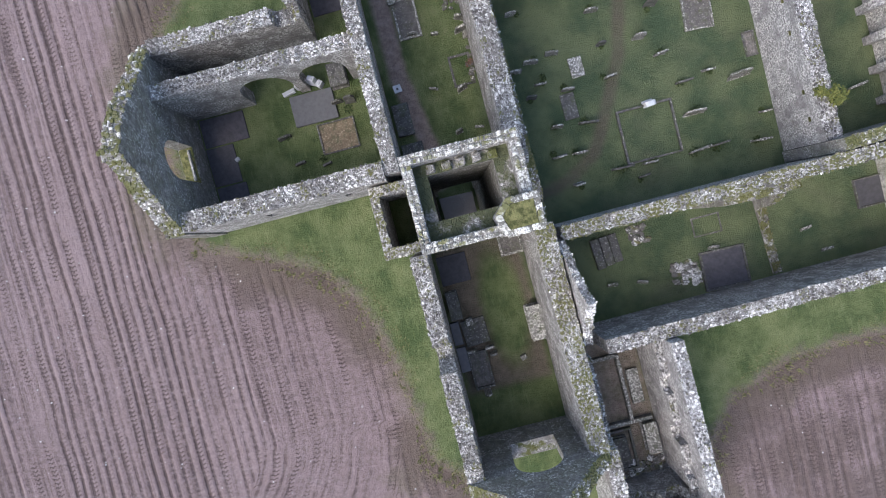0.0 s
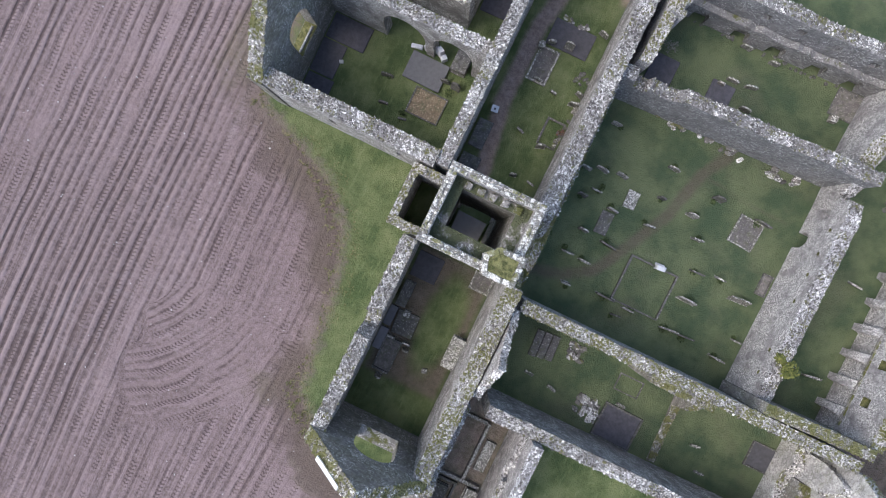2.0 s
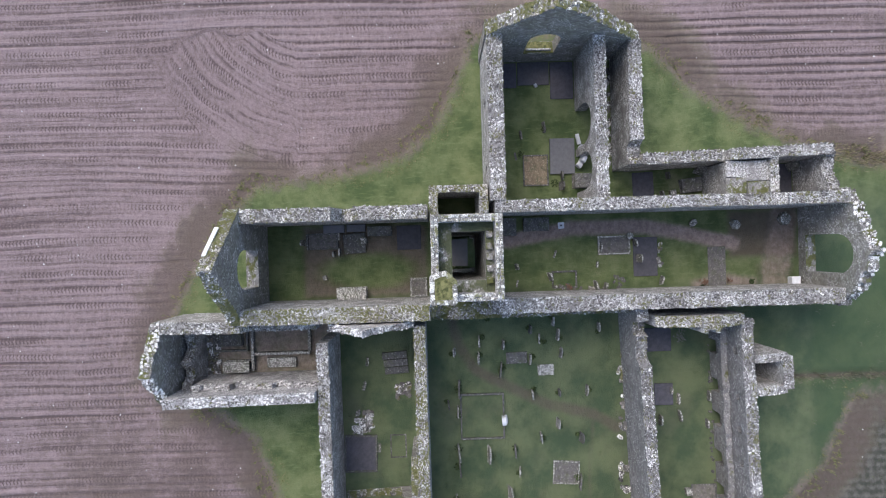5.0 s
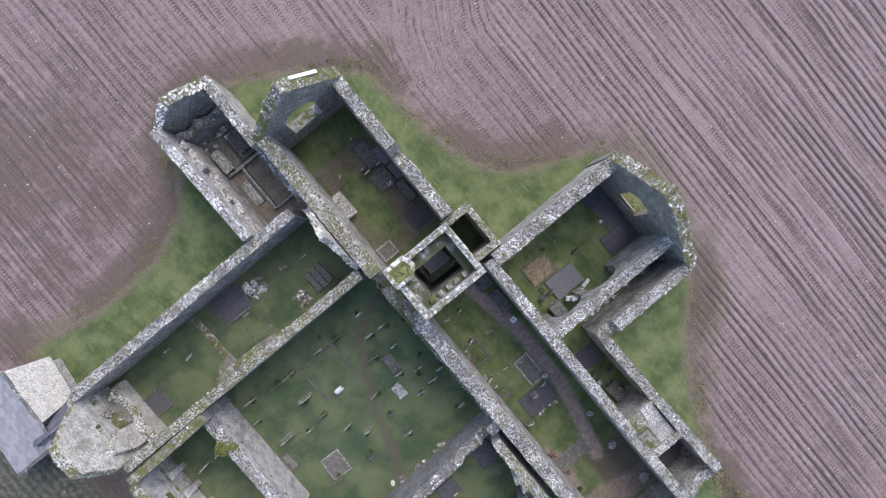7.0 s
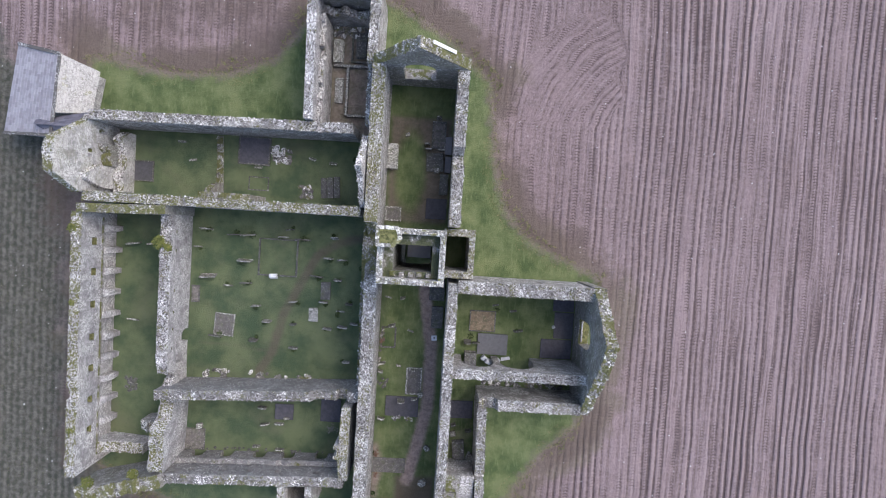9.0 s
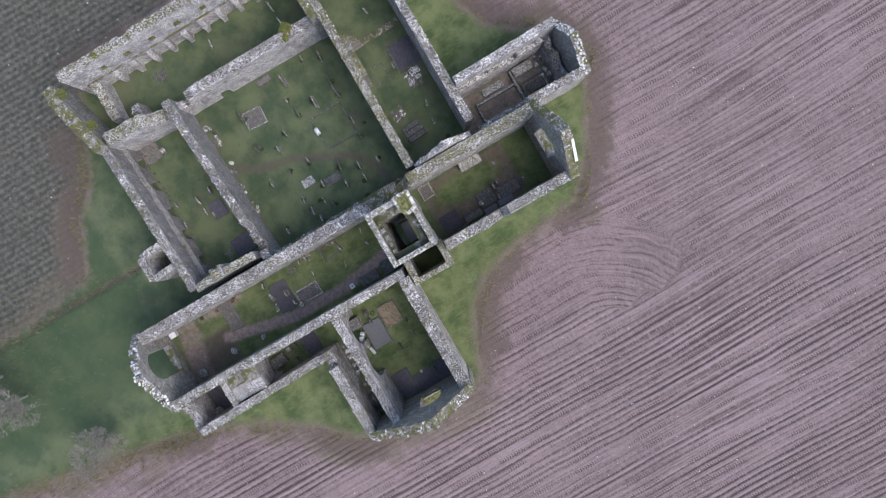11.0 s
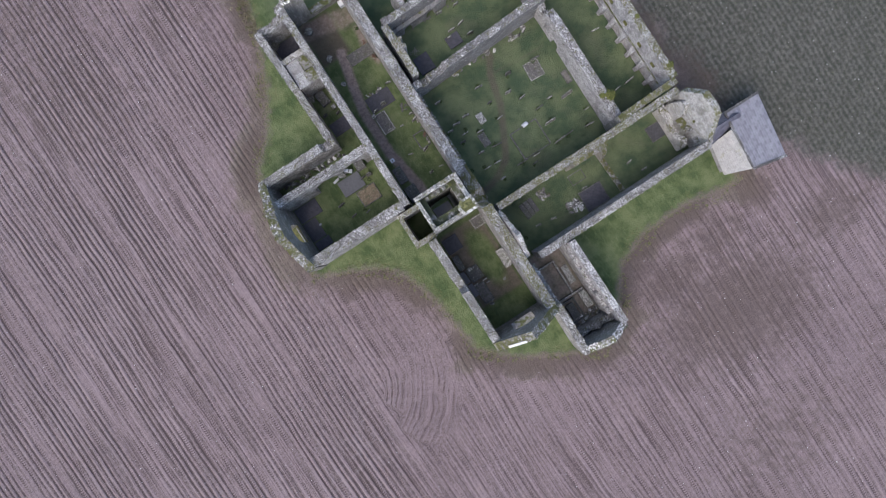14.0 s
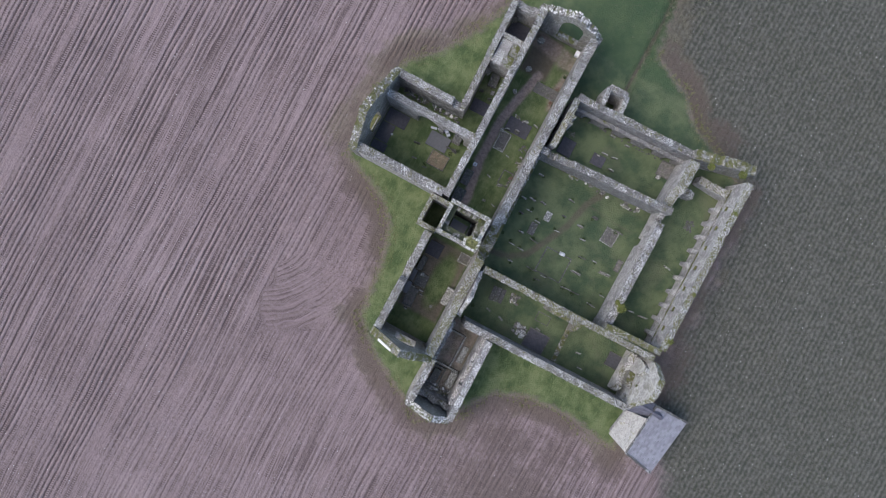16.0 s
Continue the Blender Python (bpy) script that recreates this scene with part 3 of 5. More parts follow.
wall("wall_sacristy_inner", (-9.6, 10.9), (-9.7, 20.6), 0.5, ragged(9.7, 3.9, [(3, 0.6, 0.8), (6.2, 0.6, 0.9), (8.6, 0.5, 0.6)]), "sloping inner ledge of the sacristy wall", M_WALL_PALE, M_CAP_PALE)
wall("wall_sacristy_south", (-4.95, 10.9), (-4.75, 21.9), 0.8, [(0, 4.2), (4.9, 4.6), (5.2, 5.8), (11, 5.6)], "narrow sacristy wall close beside the chancel", M_WALL, M_CAP)
wall("wall_sacristy_bench", (-9.9, 21.3), (-5.2, 21.3), 0.7, [(0, 3.4), (1.0, 2.2), (2.1, 3.2), (3.0, 1.9), (4.7, 3.0)], "broken inner facing of the sacristy end wall", M_WALL, M_CAP, rough=0.25)
wall("wall_sacristy_east", (-10.6, 22.35), (-4.4, 22.35), 0.85, [(0, 4.2), (1.2, 5.6), (2.6, 7.0), (4.0, 6.6), (6.2, 5.2)], "ragged sacristy end wall", M_WALL_MOSS, M_CAP_PALE, rough=0.25, size=0.12)
# cloister and lower ranges
wall("wall_cloister_west", (-22.6, -12.7), (-22.6, 1.85), 1.0, [(0, 3.5), (1.5, 4.0), (14.5, 4.1)], "broad pale cloister wall pierced by putlog holes", M_WALL_PALE, M_CAP,
     [slit(s, 2.9, 0.3, 0.3) for s in (2.2, 4.0, 5.6, 7.6, 11.3, 13.0)] + [slit(1.0, 1.1, 0.75, 1.1), arch(3.0, -0.2, 1.3, 1.2)])
wall("wall_cloister_corner", (-22.45, -14.0), (-22.5, -12.75), 0.8, [(0, 3.0), (0.7, 2.3), (1.25, 2.8)], "broken corner between two cloister walls", M_WALL_PALE, M_CAP, rough=0.15)
wall("wall_cloister_north", (-22.9, -14.43), (-4.6, -13.63), 0.85, ragged(18.3, 4.3, [(15.2, 1.2, 0.8), (16.8, 0.6, 1.2)]), "broad grey cloister wall with a broken head", M_WALL_SHADED, M_CAP, rough=0.14)
wall("wall_far_west", (-29.65, -22.0), (-29.85, 1.6), 0.85, ragged(23.6, 5.2, [(7.5, 0.6, 0.5)]), "tall pale outer wall pierced by square windows", M_WALL_PALE, M_CAP_MOSS,
     [slit(s, 2.9, 0.7, 0.75) for s in (3.6, 6.4, 9.3, 12.2, 15.2, 18.2, 21.0)])
wall("wall_low_north", (-22.4, -22.25), (-5.6, -21.75), 0.9, 3.95, "outer wall of the lower range in shaded grey limestone", M_WALL_SHADED, M_CAP, [slit(s, 2.65, 0.6, 0.6) for s in (2.6, 5.4, 8.0, 10.6, 14.2)])
wall("wall_far_north", (-30.1, -24.3), (-22.0, -22.3), 1.2, [(0, 3.6), (3, 4.6), (8.3, 4.4)], "mossy corner wall of the lower range", M_WALL_MOSS, M_CAP_MOSS, rough=0.25)
wall("wall_low_cross", (-22.55, -21.6), (-22.35, -15.2), 1.3, [(0, 4.4), (4.0, 4.7), (5.0, 3.2), (6.4, 3.0)], "mossy cross wall", M_WALL_PALE, M_CAP_MOSS, rough=0.22)
wall("wall_low_gable", (-5.55, -21.4), (-5.55, -14.6), 0.8, [(0, 4.2), (1.6, 4.9), (2.6, 5.3), (4.5, 4.9), (6.8, 4.4)], "narrow mossy gable beside the nave wall", M_WALL_PALE, M_CAP_MOSS, [slit(2.3, 3.6, 0.4, 0.5)])
wall("wall_low_spur", (-25.3, -18.2), (-23.1, -18.0), 0.9, [(0, 1.6), (1.1, 2.6), (2.2, 2.2)], "ruined spur wall", M_WALL, M_CAP, rough=0.25)
wall("wall_low_vault", (-28.9, -20.3), (-25.0, -20.6), 1.0, [(0, 2.6), (2.0, 2.0), (3.9, 1.7)], "tumbled remains of a vault", M_WALL_PALE, M_CAP_MOSS, rough=0.25)
# a square flue left open in the narrow gable's head
for nm, a, b in (("east", (-6.35, -17.85), (-5.25, -17.85)), ("west", (-6.35, -18.75), (-5.25, -18.75)), ("south", (-5.95, -18.6), (-5.95, -18.0))):
    wall("wall_flue_" + nm, a, b, 0.28, 5.55, "pale mossy masonry round an open flue", M_WALL_PALE, M_CAP_MOSS, rough=0.05, size=0.06)
# privy tower with a rounded end
wall("wall_privy_south", (-8.7, -22.2), (-8.5, -24.6), 0.6, 4.2, "small privy turret wall")
wall("wall_privy_north", (-11.2, -22.4), (-11.0, -24.6), 0.6, 4.2, "small privy turret wall")
wall("wall_privy_west", (-11.0, -24.7), (-8.5, -24.7), 0.7, 4.2, "rounded end of the privy turret")


def pieces_along(name, mat, parent, spots):
    """Alike stone pieces that share three meshes."""
    kinds = []
    for i in range(3):
        bm = bmesh.new()
        box(bm, -0.5, -0.5, -0.5, 0.5, 0.5, 0.5, jit=0.17)
        bmesh.ops.bevel(bm, geom=bm.edges[:], offset=0.12, segments=1, affect="EDGES")
        me = bpy.data.meshes.new(name)
        bm.to_mesh(me)
        bm.free()
        me.materials.append(mat)
        kinds.append(me)
    for i, (x, y, z, a, b, c, turn) in enumerate(spots):
        ob = new(name, kinds[i % 3])
        ob.parent = parent
        ob.matrix_basis = Matrix.Translation((x, y, z)) @ Matrix.Rotation(turn, 4, "Z") @ Matrix.Diagonal((a, b, c, 1))


# the vaulted bays inside the far range and the lower range
far_west = bpy.data.objects["wall_far_west"]


def spur(half, out, h):
    """The stump of a vault springer: a wedge that swells from the wall towards its foot."""
    bm = bmesh.new()
    rows = []
    for z, o, w in ((-0.3, out, half * 0.75), (h * 0.45, out * 0.92, half * 0.9), (h * 0.8, out * 0.6, half), (h, 0.06, half * 1.15)):
        rows.append([bm.verts.new((u + random.uniform(-0.04, 0.04), v + random.uniform(-0.05, 0.05), z + random.uniform(-0.05, 0.05))) for u, v in ((-0.08, -w), (o, -w * 0.7), (o, w * 0.7), (-0.08, w))])
    for p, q_ in zip(rows, rows[1:]):
        for i in range(4):
            bm.faces.new((p[i], p[(i + 1) % 4], q_[(i + 1) % 4], q_[i]))
    bm.faces.new(rows[-1])
    bm.faces.new(rows[0][::-1])
    return bm


def vaulted(parent, p0, p1, count, h, mat, turn, half=0.42, out=0.62):
    """Spurs at even steps along a wall's inner face, and the ledge that ran above them."""
    a, b = Vector(p0), Vector(p1)
    for i in range(count):
        c = a.lerp(b, (i + 0.5) / count)
        o = link("vault_springer", spur(half, out, h), mat, parent)
        o.matrix_basis = Matrix.Translation((c.x, c.y, 0)) @ Matrix.Rotation(turn, 4, "Z")
    n_ = int((b - a).length / 0.6)
    for i in range(n_):
        c = a.lerp(b, (i + 0.5) / n_)
        bm = bmesh.new()
        box(bm, -0.1, -0.29, h, 0.14, 0.29, h + 0.16, jit=0.035)
        o = link("ledge_stone", bm, M_WALL_MOSS, parent, "mossy ledge stone")
        o.matrix_basis = Matrix.Translation((c.x, c.y, 0)) @ Matrix.Rotation(turn, 4, "Z")


vaulted(far_west, (-29.22, -21.2), (-29.42, 1.2), 11, 2.1, M_WALL_PALE, 0.0)
wall("wall_low_footing", (-21.9, -21.45), (-6.0, -21.0), 0.5, 1.9, "thick lower wall of the vaulted range", M_WALL_SHADED, M_CAP, [arch(s, -0.25, 1.5, 1.15) for s in (1.6, 4.4, 7.6, 10.4, 13.6)], rough=0.12, caps=False)
wall("wall_nave_ledge", (-4.72, 2.2), (-4.72, -13.1), 0.5, [(0, 3.4), (2.0, 3.9), (6, 3.7), (11, 3.2), (15.3, 3.0)], "mossy ledge along the cloister side of the nave", M_WALL_MOSS, M_CAP_MOSS, rough=0.12)

def sills(parent, p0, p1, places, z, w, depth):
    """Mossy sills at the foot of openings in a wall; their dark green also stands in for shade."""
    a, b = Vector(p0), Vector(p1)
    d = (b - a).normalized()
    for s in places:
        c = a + d * s
        bm = bmesh.new()
        box(bm, -w / 2 + 0.01, -depth / 2 + 0.06, z, w / 2 - 0.01, depth / 2 - 0.06, z + 0.05, jit=0.008)
        o = part("sill", bm, TURF.m, parent, "mossy sill, dark also for the shade in the opening")
        o.matrix_basis = Matrix.Translation((c.x, c.y, 0)) @ Matrix.Rotation(math.atan2(d.y, d.x), 4, "Z")


TURF = Mat("wall_top_turf")
TURF.color(TURF.mix(TURF.ramp(TURF.noise(4, 6, 0.7), 0.35, 0.65), (0.055, 0.062, 0.02), (0.20, 0.19, 0.08))).bump(TURF.noise(10, 5), 0.06, 0.9)
sills(far_west, (-29.65, -22.0), (-29.85, 1.6), (3.6, 6.4, 9.3, 12.2, 15.2, 18.2, 21.0), 2.9, 0.7, 0.85)
# In the putlog holes the dark sill paints the shade of a deep hole.
sills(bpy.data.objects["wall_cloister_west"], (-22.6, -12.7), (-22.6, 1.85), (2.2, 4.0, 5.6, 7.6, 11.3, 13.0), 2.9, 0.3, 1.0)
COPING = Mat("white_coping")
COPING.color(COPING.mix(COPING.noise(5, 5), (0.55, 0.55, 0.54), (0.78, 0.78, 0.77)))
M_COPING = COPING.m
# mossy sill and a fallen mullion in the transept window
sills(bpy.data.objects["wall_transept_south"], (16.2, -2.2), (16.2, -14.3), (4.6,), 1.9, 2.3, 0.95)
bm = bmesh.new()
box(bm, -0.07, -1.0, 1.96, 0.07, 1.0, 2.12, jit=0.03)
o = part("mullion", bm, M_WALL_PALE, bpy.data.objects["wall_transept_south"], "pale stone mullion lying on the sill")
o.matrix_basis = Matrix.Translation((15.98, -6.8, 0))
# pale coping left on one slope of the chancel gable
bm = bmesh.new()
box(bm, -1.45, -0.13, 0.0, 1.45, 0.13, 0.12, jit=0.02)
o = part("coping", bm, M_COPING, bpy.data.objects["wall_chancel_east"], "smooth white coping slab")
o.matrix_basis = Matrix.Translation((1.3, 16.55, 9.1)) @ Matrix.Rotation(math.atan2(4.9, 4.2), 4, "Y")

# ---------------------------------------------------------------- tower
T0X, T1X, T0Y, T1Y = -2.38, 2.28, -1.88, 1.98
tower = tagged(new("tower"), "square stone church tower with a hollow shaft and turret", "tower")
tower.location = (0, 0, 0)


def tower_part(name, ob):
    ob.name = name
    ob.parent = tower
    for k in ("kind", "category"):
        if k in ob:
            del ob[k]
    return ob


for a, b, th in (((T0X, 1.41), (T1X, 1.41), 1.13), ((T0X, -1.44), (T1X, -1.44), 0.87), ((1.82, 0.84), (1.82, -1.0), 0.92), ((-1.85, 0.84), (-1.85, -1.0), 1.06)):
    tower_part("shaft_wall", wall("shaft_wall", a, b, th, 15.0, "weathered tower shaft and mossy wall walk", M_WALK, M_CAP_MOSS, rough=0.05, caps=False, holes=[arch(2.33, -0.2, 6.5, 2.4, 0.2)] if th in (1.13, 0.87) else []))
for a, b in (((T0X - 0.01, T1Y - 0.2), (T1X + 0.01, T1Y - 0.2)), ((T0X - 0.01, T0Y + 0.2), (T1X + 0.01, T0Y + 0.2)), ((T1X - 0.2, T1Y - 0.42), (T1X - 0.2, T0Y + 0.42)), ((T0X + 0.2, T1Y - 0.42), (T0X + 0.2, T0Y + 0.42))):
    tower_part("parapet", wall("parapet", a, b, 0.42, 15.85, "lichened parapet", M_WALL, M_CAP_PALE, rough=0.04, base=14.6, caps=False))
spots = []
for x0, y0, x1, y1 in ((T0X + 0.1, T1Y - 0.2, T1X - 0.1, T1Y - 0.2), (T0X + 0.1, T0Y + 0.2, T1X - 0.1, T0Y + 0.2), (T1X - 0.2, T1Y - 0.5, T1X - 0.2, T0Y + 0.5), (T0X + 0.2, T1Y - 0.5, T0X + 0.2, T0Y + 0.5)):
    n_ = int(math.hypot(x1 - x0, y1 - y0) / 0.155)
    ang = math.atan2(y1 - y0, x1 - x0)
    for i in range(n_ + 1):
        for off in (-0.11, 0.11):
            x, y = x0 + (x1 - x0) * i / n_ + random.uniform(-0.03, 0.03), y0 + (y1 - y0) * i / n_
            spots.append((x - math.sin(ang) * off, y + math.cos(ang) * off, 15.86 + random.uniform(-0.02, 0.03), random.uniform(0.10, 0.19), random.uniform(0.12, 0.2), random.uniform(0.06, 0.12), ang + random.uniform(-0.3, 0.3)))
PARAPET = Mat("parapet_stone")
_r = PARAPET.obj()
_c = PARAPET.mix(PARAPET.math("ADD", PARAPET.math("MULTIPLY", _r, 0.5), PARAPET.math("MULTIPLY", PARAPET.noise(9, 5, 0.7), 0.6)), (0.07, 0.068, 0.06), (0.32, 0.305, 0.27))
_c = PARAPET.mix(PARAPET.ramp(PARAPET.math("ADD", PARAPET.noise(13, 5, 0.75), PARAPET.math("MULTIPLY", _r, 0.14)), 0.57, 0.64), _c, (0.70, 0.69, 0.64))
_c = PARAPET.mix(PARAPET.ramp(PARAPET.noise(1.3, 4), 0.52, 0.62, 0, 0.8), _c, (0.15, 0.15, 0.05))
PARAPET.color(_c).bump(PARAPET.noise(16, 4), 0.02, 0.7)
pieces_along("stone", PARAPET.m, tower, spots)
# corbel blocks on the wall walk
pieces_along("corbel", M_WALL_MOSS, tower, [(-1.3 + 0.62 * i, -1.22, 15.12, 0.34, 0.34, 0.3, random.uniform(-0.1, 0.1)) for i in range(5)])
bm = bmesh.new()
box(bm, -1.05, -0.8, -0.2, 1.12, 0.62, 1.2, jit=0.05)
FLOOR = Mat("dull_grey_vault_floor")
FLOOR.color(FLOOR.mix(FLOOR.noise(1.6, 6, 0.65), (0.10, 0.092, 0.088), (0.20, 0.185, 0.178))).bump(FLOOR.noise(6, 5), 0.03, 0.5)
part("crossing_slab", bm, FLOOR.m, tower, "dull grey slab deep in the shaft")
# corner turret with a grassy top
PENT = [(-2.42, 2.02), (-0.95, 2.02), (-0.72, 1.25), (-1.25, 0.72), (-2.42, 0.72)]


def prism(pts, z0, z1, jit=0.0):
    bm = bmesh.new()
    lo = [bm.verts.new((x, y, z0)) for x, y in pts]
    hi = [bm.verts.new((x, y, z1 + random.uniform(-jit, jit))) for x, y in pts]
    n_ = len(pts)
    for i in range(n_):
        bm.faces.new((lo[i], lo[(i + 1) % n_], hi[(i + 1) % n_], hi[i]))
    bm.faces.new(hi)
    bm.faces.new(lo[::-1])
    bmesh.ops.recalc_face_normals(bm, faces=bm.faces[:])
    return bm


part("turret", prism(PENT, 14.9, 16.55), M_WALL_PALE, tower)
part("turret_turf", prism([(x * 0.72 - 0.44, y * 0.7 + 0.41) for x, y in PENT], 16.4, 16.72, 0.05), TURF.m, tower, "yellowing turf on the turret")
spots = []
for (x0, y0), (x1, y1) in zip(PENT, PENT[1:] + PENT[:1]):
    L2 = math.hypot(x1 - x0, y1 - y0)
    for i in range(int(L2 / 0.22) + 1):
        k = (i + 0.5) / (int(L2 / 0.22) + 1)
        cx, cy = x0 + (x1 - x0) * k, y0 + (y1 - y0) * k
        spots.append((cx * 0.9 - 0.155, cy * 0.9 + 0.137, 16.6 + random.uniform(-0.03, 0.04), 0.25, 0.24, 0.16, math.atan2(y1 - y0, x1 - x0)))
pieces_along("turret_stone", PARAPET.m, tower, spots)
# stair shaft beside the tower
for nm, a, b in (("east", (2.35, 1.85), (5.05, 1.85)), ("west", (5.05, -1.85), (2.35, -1.85)), ("south", (4.8, 1.55), (4.8, -1.55))):
    wall("wall_stair_" + nm, a, b, 0.6 if nm != "south" else 0.5, 5.3, "rubble wall of the roofless stair shaft", M_WALL, M_CAP_MOSS)
wall("wall_stair_link", (3.3, -2.15), (3.3, -1.6), 1.5, 5.2, "mossy junction of stair and transept walls", M_WALL_MOSS, M_CAP_MOSS)

# flat-topped side chapel
chapel = tagged(new("chapel_roof"), "flat stone roof slab with moss over a side chapel", "roof slab")
bm = bmesh.new()
box(bm, 3.78, -23.9, -0.3, 6.4, -20.6, 3.5)
part("masonry", bm, M_WALL, chapel)
for x0, x1, y0, y1 in ((3.8, 5.2, -22.2, -20.6), (5.22, 6.5, -21.9, -20.6), (3.8, 4.9, -23.9, -22.22), (4.92, 6.5, -23.9, -21.92)):
    bm = bmesh.new()
    box(bm, x0, y0, 3.5, x1 - 0.03, y1 - 0.03, 3.68 + random.uniform(-0.04, 0.06), jit=0.03)
    part("roof_slab", bm, M_WALL_MOSS if x0 < 4 else M_WALL, chapel)

# ---------------------------------------------------------------- tall gable of the range and the store
wall("wall_house_gable", (-29.85, 10.3), (-29.85, 3.4), 0.75, [(0, 4.0), (0.5, 4.4), (2.7, 8.6), (3.4, 8.9), (5.4, 8.9), (6.9, 5.6)], "tall pale gable with lichen and a small two-light window", M_WALL_WHITE, M_CAP_MOSS, [slit(3.2, 4.0, 0.34, 0.6), slit(3.65, 4.0, 0.34, 0.6), slit(1.1, 1.9, 0.8, 1.2)], rough=0.1)
wall("wall_house_rib", (-29.2, 5.9), (-29.2, 3.9), 0.6, [(0, 3.6), (0.9, 5.6), (1.4, 5.2), (2.0, 3.2)], "projecting pale rib of masonry on the gable", M_WALL_WHITE, M_CAP_PALE, rough=0.15)
wall("wall_house_shelf", (-29.1, 7.9), (-29.1, 5.95), 0.8, [(0, 3.2), (0.8, 2.7), (1.9, 2.5)], "mossy shelf on the gable face", M_WALL_MOSS, M_CAP_MOSS, rough=0.12)
wall("wall_house_lower", (-28.35, 9.3), (-28.35, 3.7), 0.9, [(0, 1.1), (0.8, 2.1), (1.5, 1.5), (3.0, 1.3), (4.2, 2.0), (5.6, 1.6)], "broken lower storey of the pale gable", M_WALL_WHITE, M_CAP_PALE, rough=0.2)
SLATE = Mat("blue_grey_slate", 0.75)
_s = SLATE.obj()
_w = SLATE.mix(_s, (0.235, 0.222, 0.24), (0.34, 0.322, 0.345))
SLATE.color(SLATE.mix(SLATE.ramp(SLATE.noise(1.2, 5), 0.45, 0.75, 0, 0.5), _w, (0.40, 0.39, 0.41))).bump(SLATE.noise(9, 3), 0.01, 0.5)
DUSK = Mat("dark_blue_slate", 0.7)
DUSK.color(DUSK.mix(DUSK.obj(), (0.085, 0.082, 0.105), (0.15, 0.145, 0.175))).bump(DUSK.noise(9, 3), 0.01, 0.5)
OLD = Mat("lichened_stone_slate")
_w = OLD.mix(OLD.obj(), (0.20, 0.192, 0.182), (0.40, 0.385, 0.37))
_w = OLD.mix(OLD.ramp(OLD.noise(1.1, 4), 0.58, 0.68, 0, 0.8), _w, (0.17, 0.165, 0.06))
OLD.color(OLD.mix(OLD.ramp(OLD.noise(12, 6, 0.78), 0.47, 0.56, 0, 0.9), _w, (0.64, 0.62, 0.585))).bump(OLD.noise(12, 4), 0.02, 0.7)

store = tagged(new("store_building"), "small stone store with one blue slate slope and one lichened slope", "building")
RN, RS = Vector((-32.35, 15.35, 4.3)), Vector((-32.6, 10.2, 4.3))
WN, WS = Vector((-37.4, 16.5, 2.5)), Vector((-38.5, 8.4, 2.5))
EN, ES = Vector((-30.35, 14.6, 1.9)), Vector((-31.0, 10.75, 1.9))
RS2 = Vector((-33.0, 8.2, 4.2))
bm = bmesh.new()
pts = [(-37.2, 16.2), (-31.0, 14.4), (-31.6, 10.7), (-32.2, 8.2), (-38.2, 8.6)]
lo = [bm.verts.new((x, y, -1.0)) for x, y in pts]
hi = [bm.verts.new((x, y, 1.75)) for x, y in pts]
for i in range(5):
    bm.faces.new((lo[i], lo[(i + 1) % 5], hi[(i + 1) % 5], hi[i]))
bm.faces.new(hi)
bmesh.ops.recalc_face_normals(bm, faces=bm.faces[:])
part("wall", bm, M_WALL_PALE, store)
for tri in ((WN, RN, EN),):
    bm = bmesh.new()
    f = [bm.verts.new(v + Vector((0, -0.25, -0.06))) for v in tri] + [bm.verts.new((v.x, v.y - 0.25, 1.6)) for v in (tri[2], tri[0])]
    bm.faces.new(f)
    part("gable_end", bm, M_WALL_PALE, store)


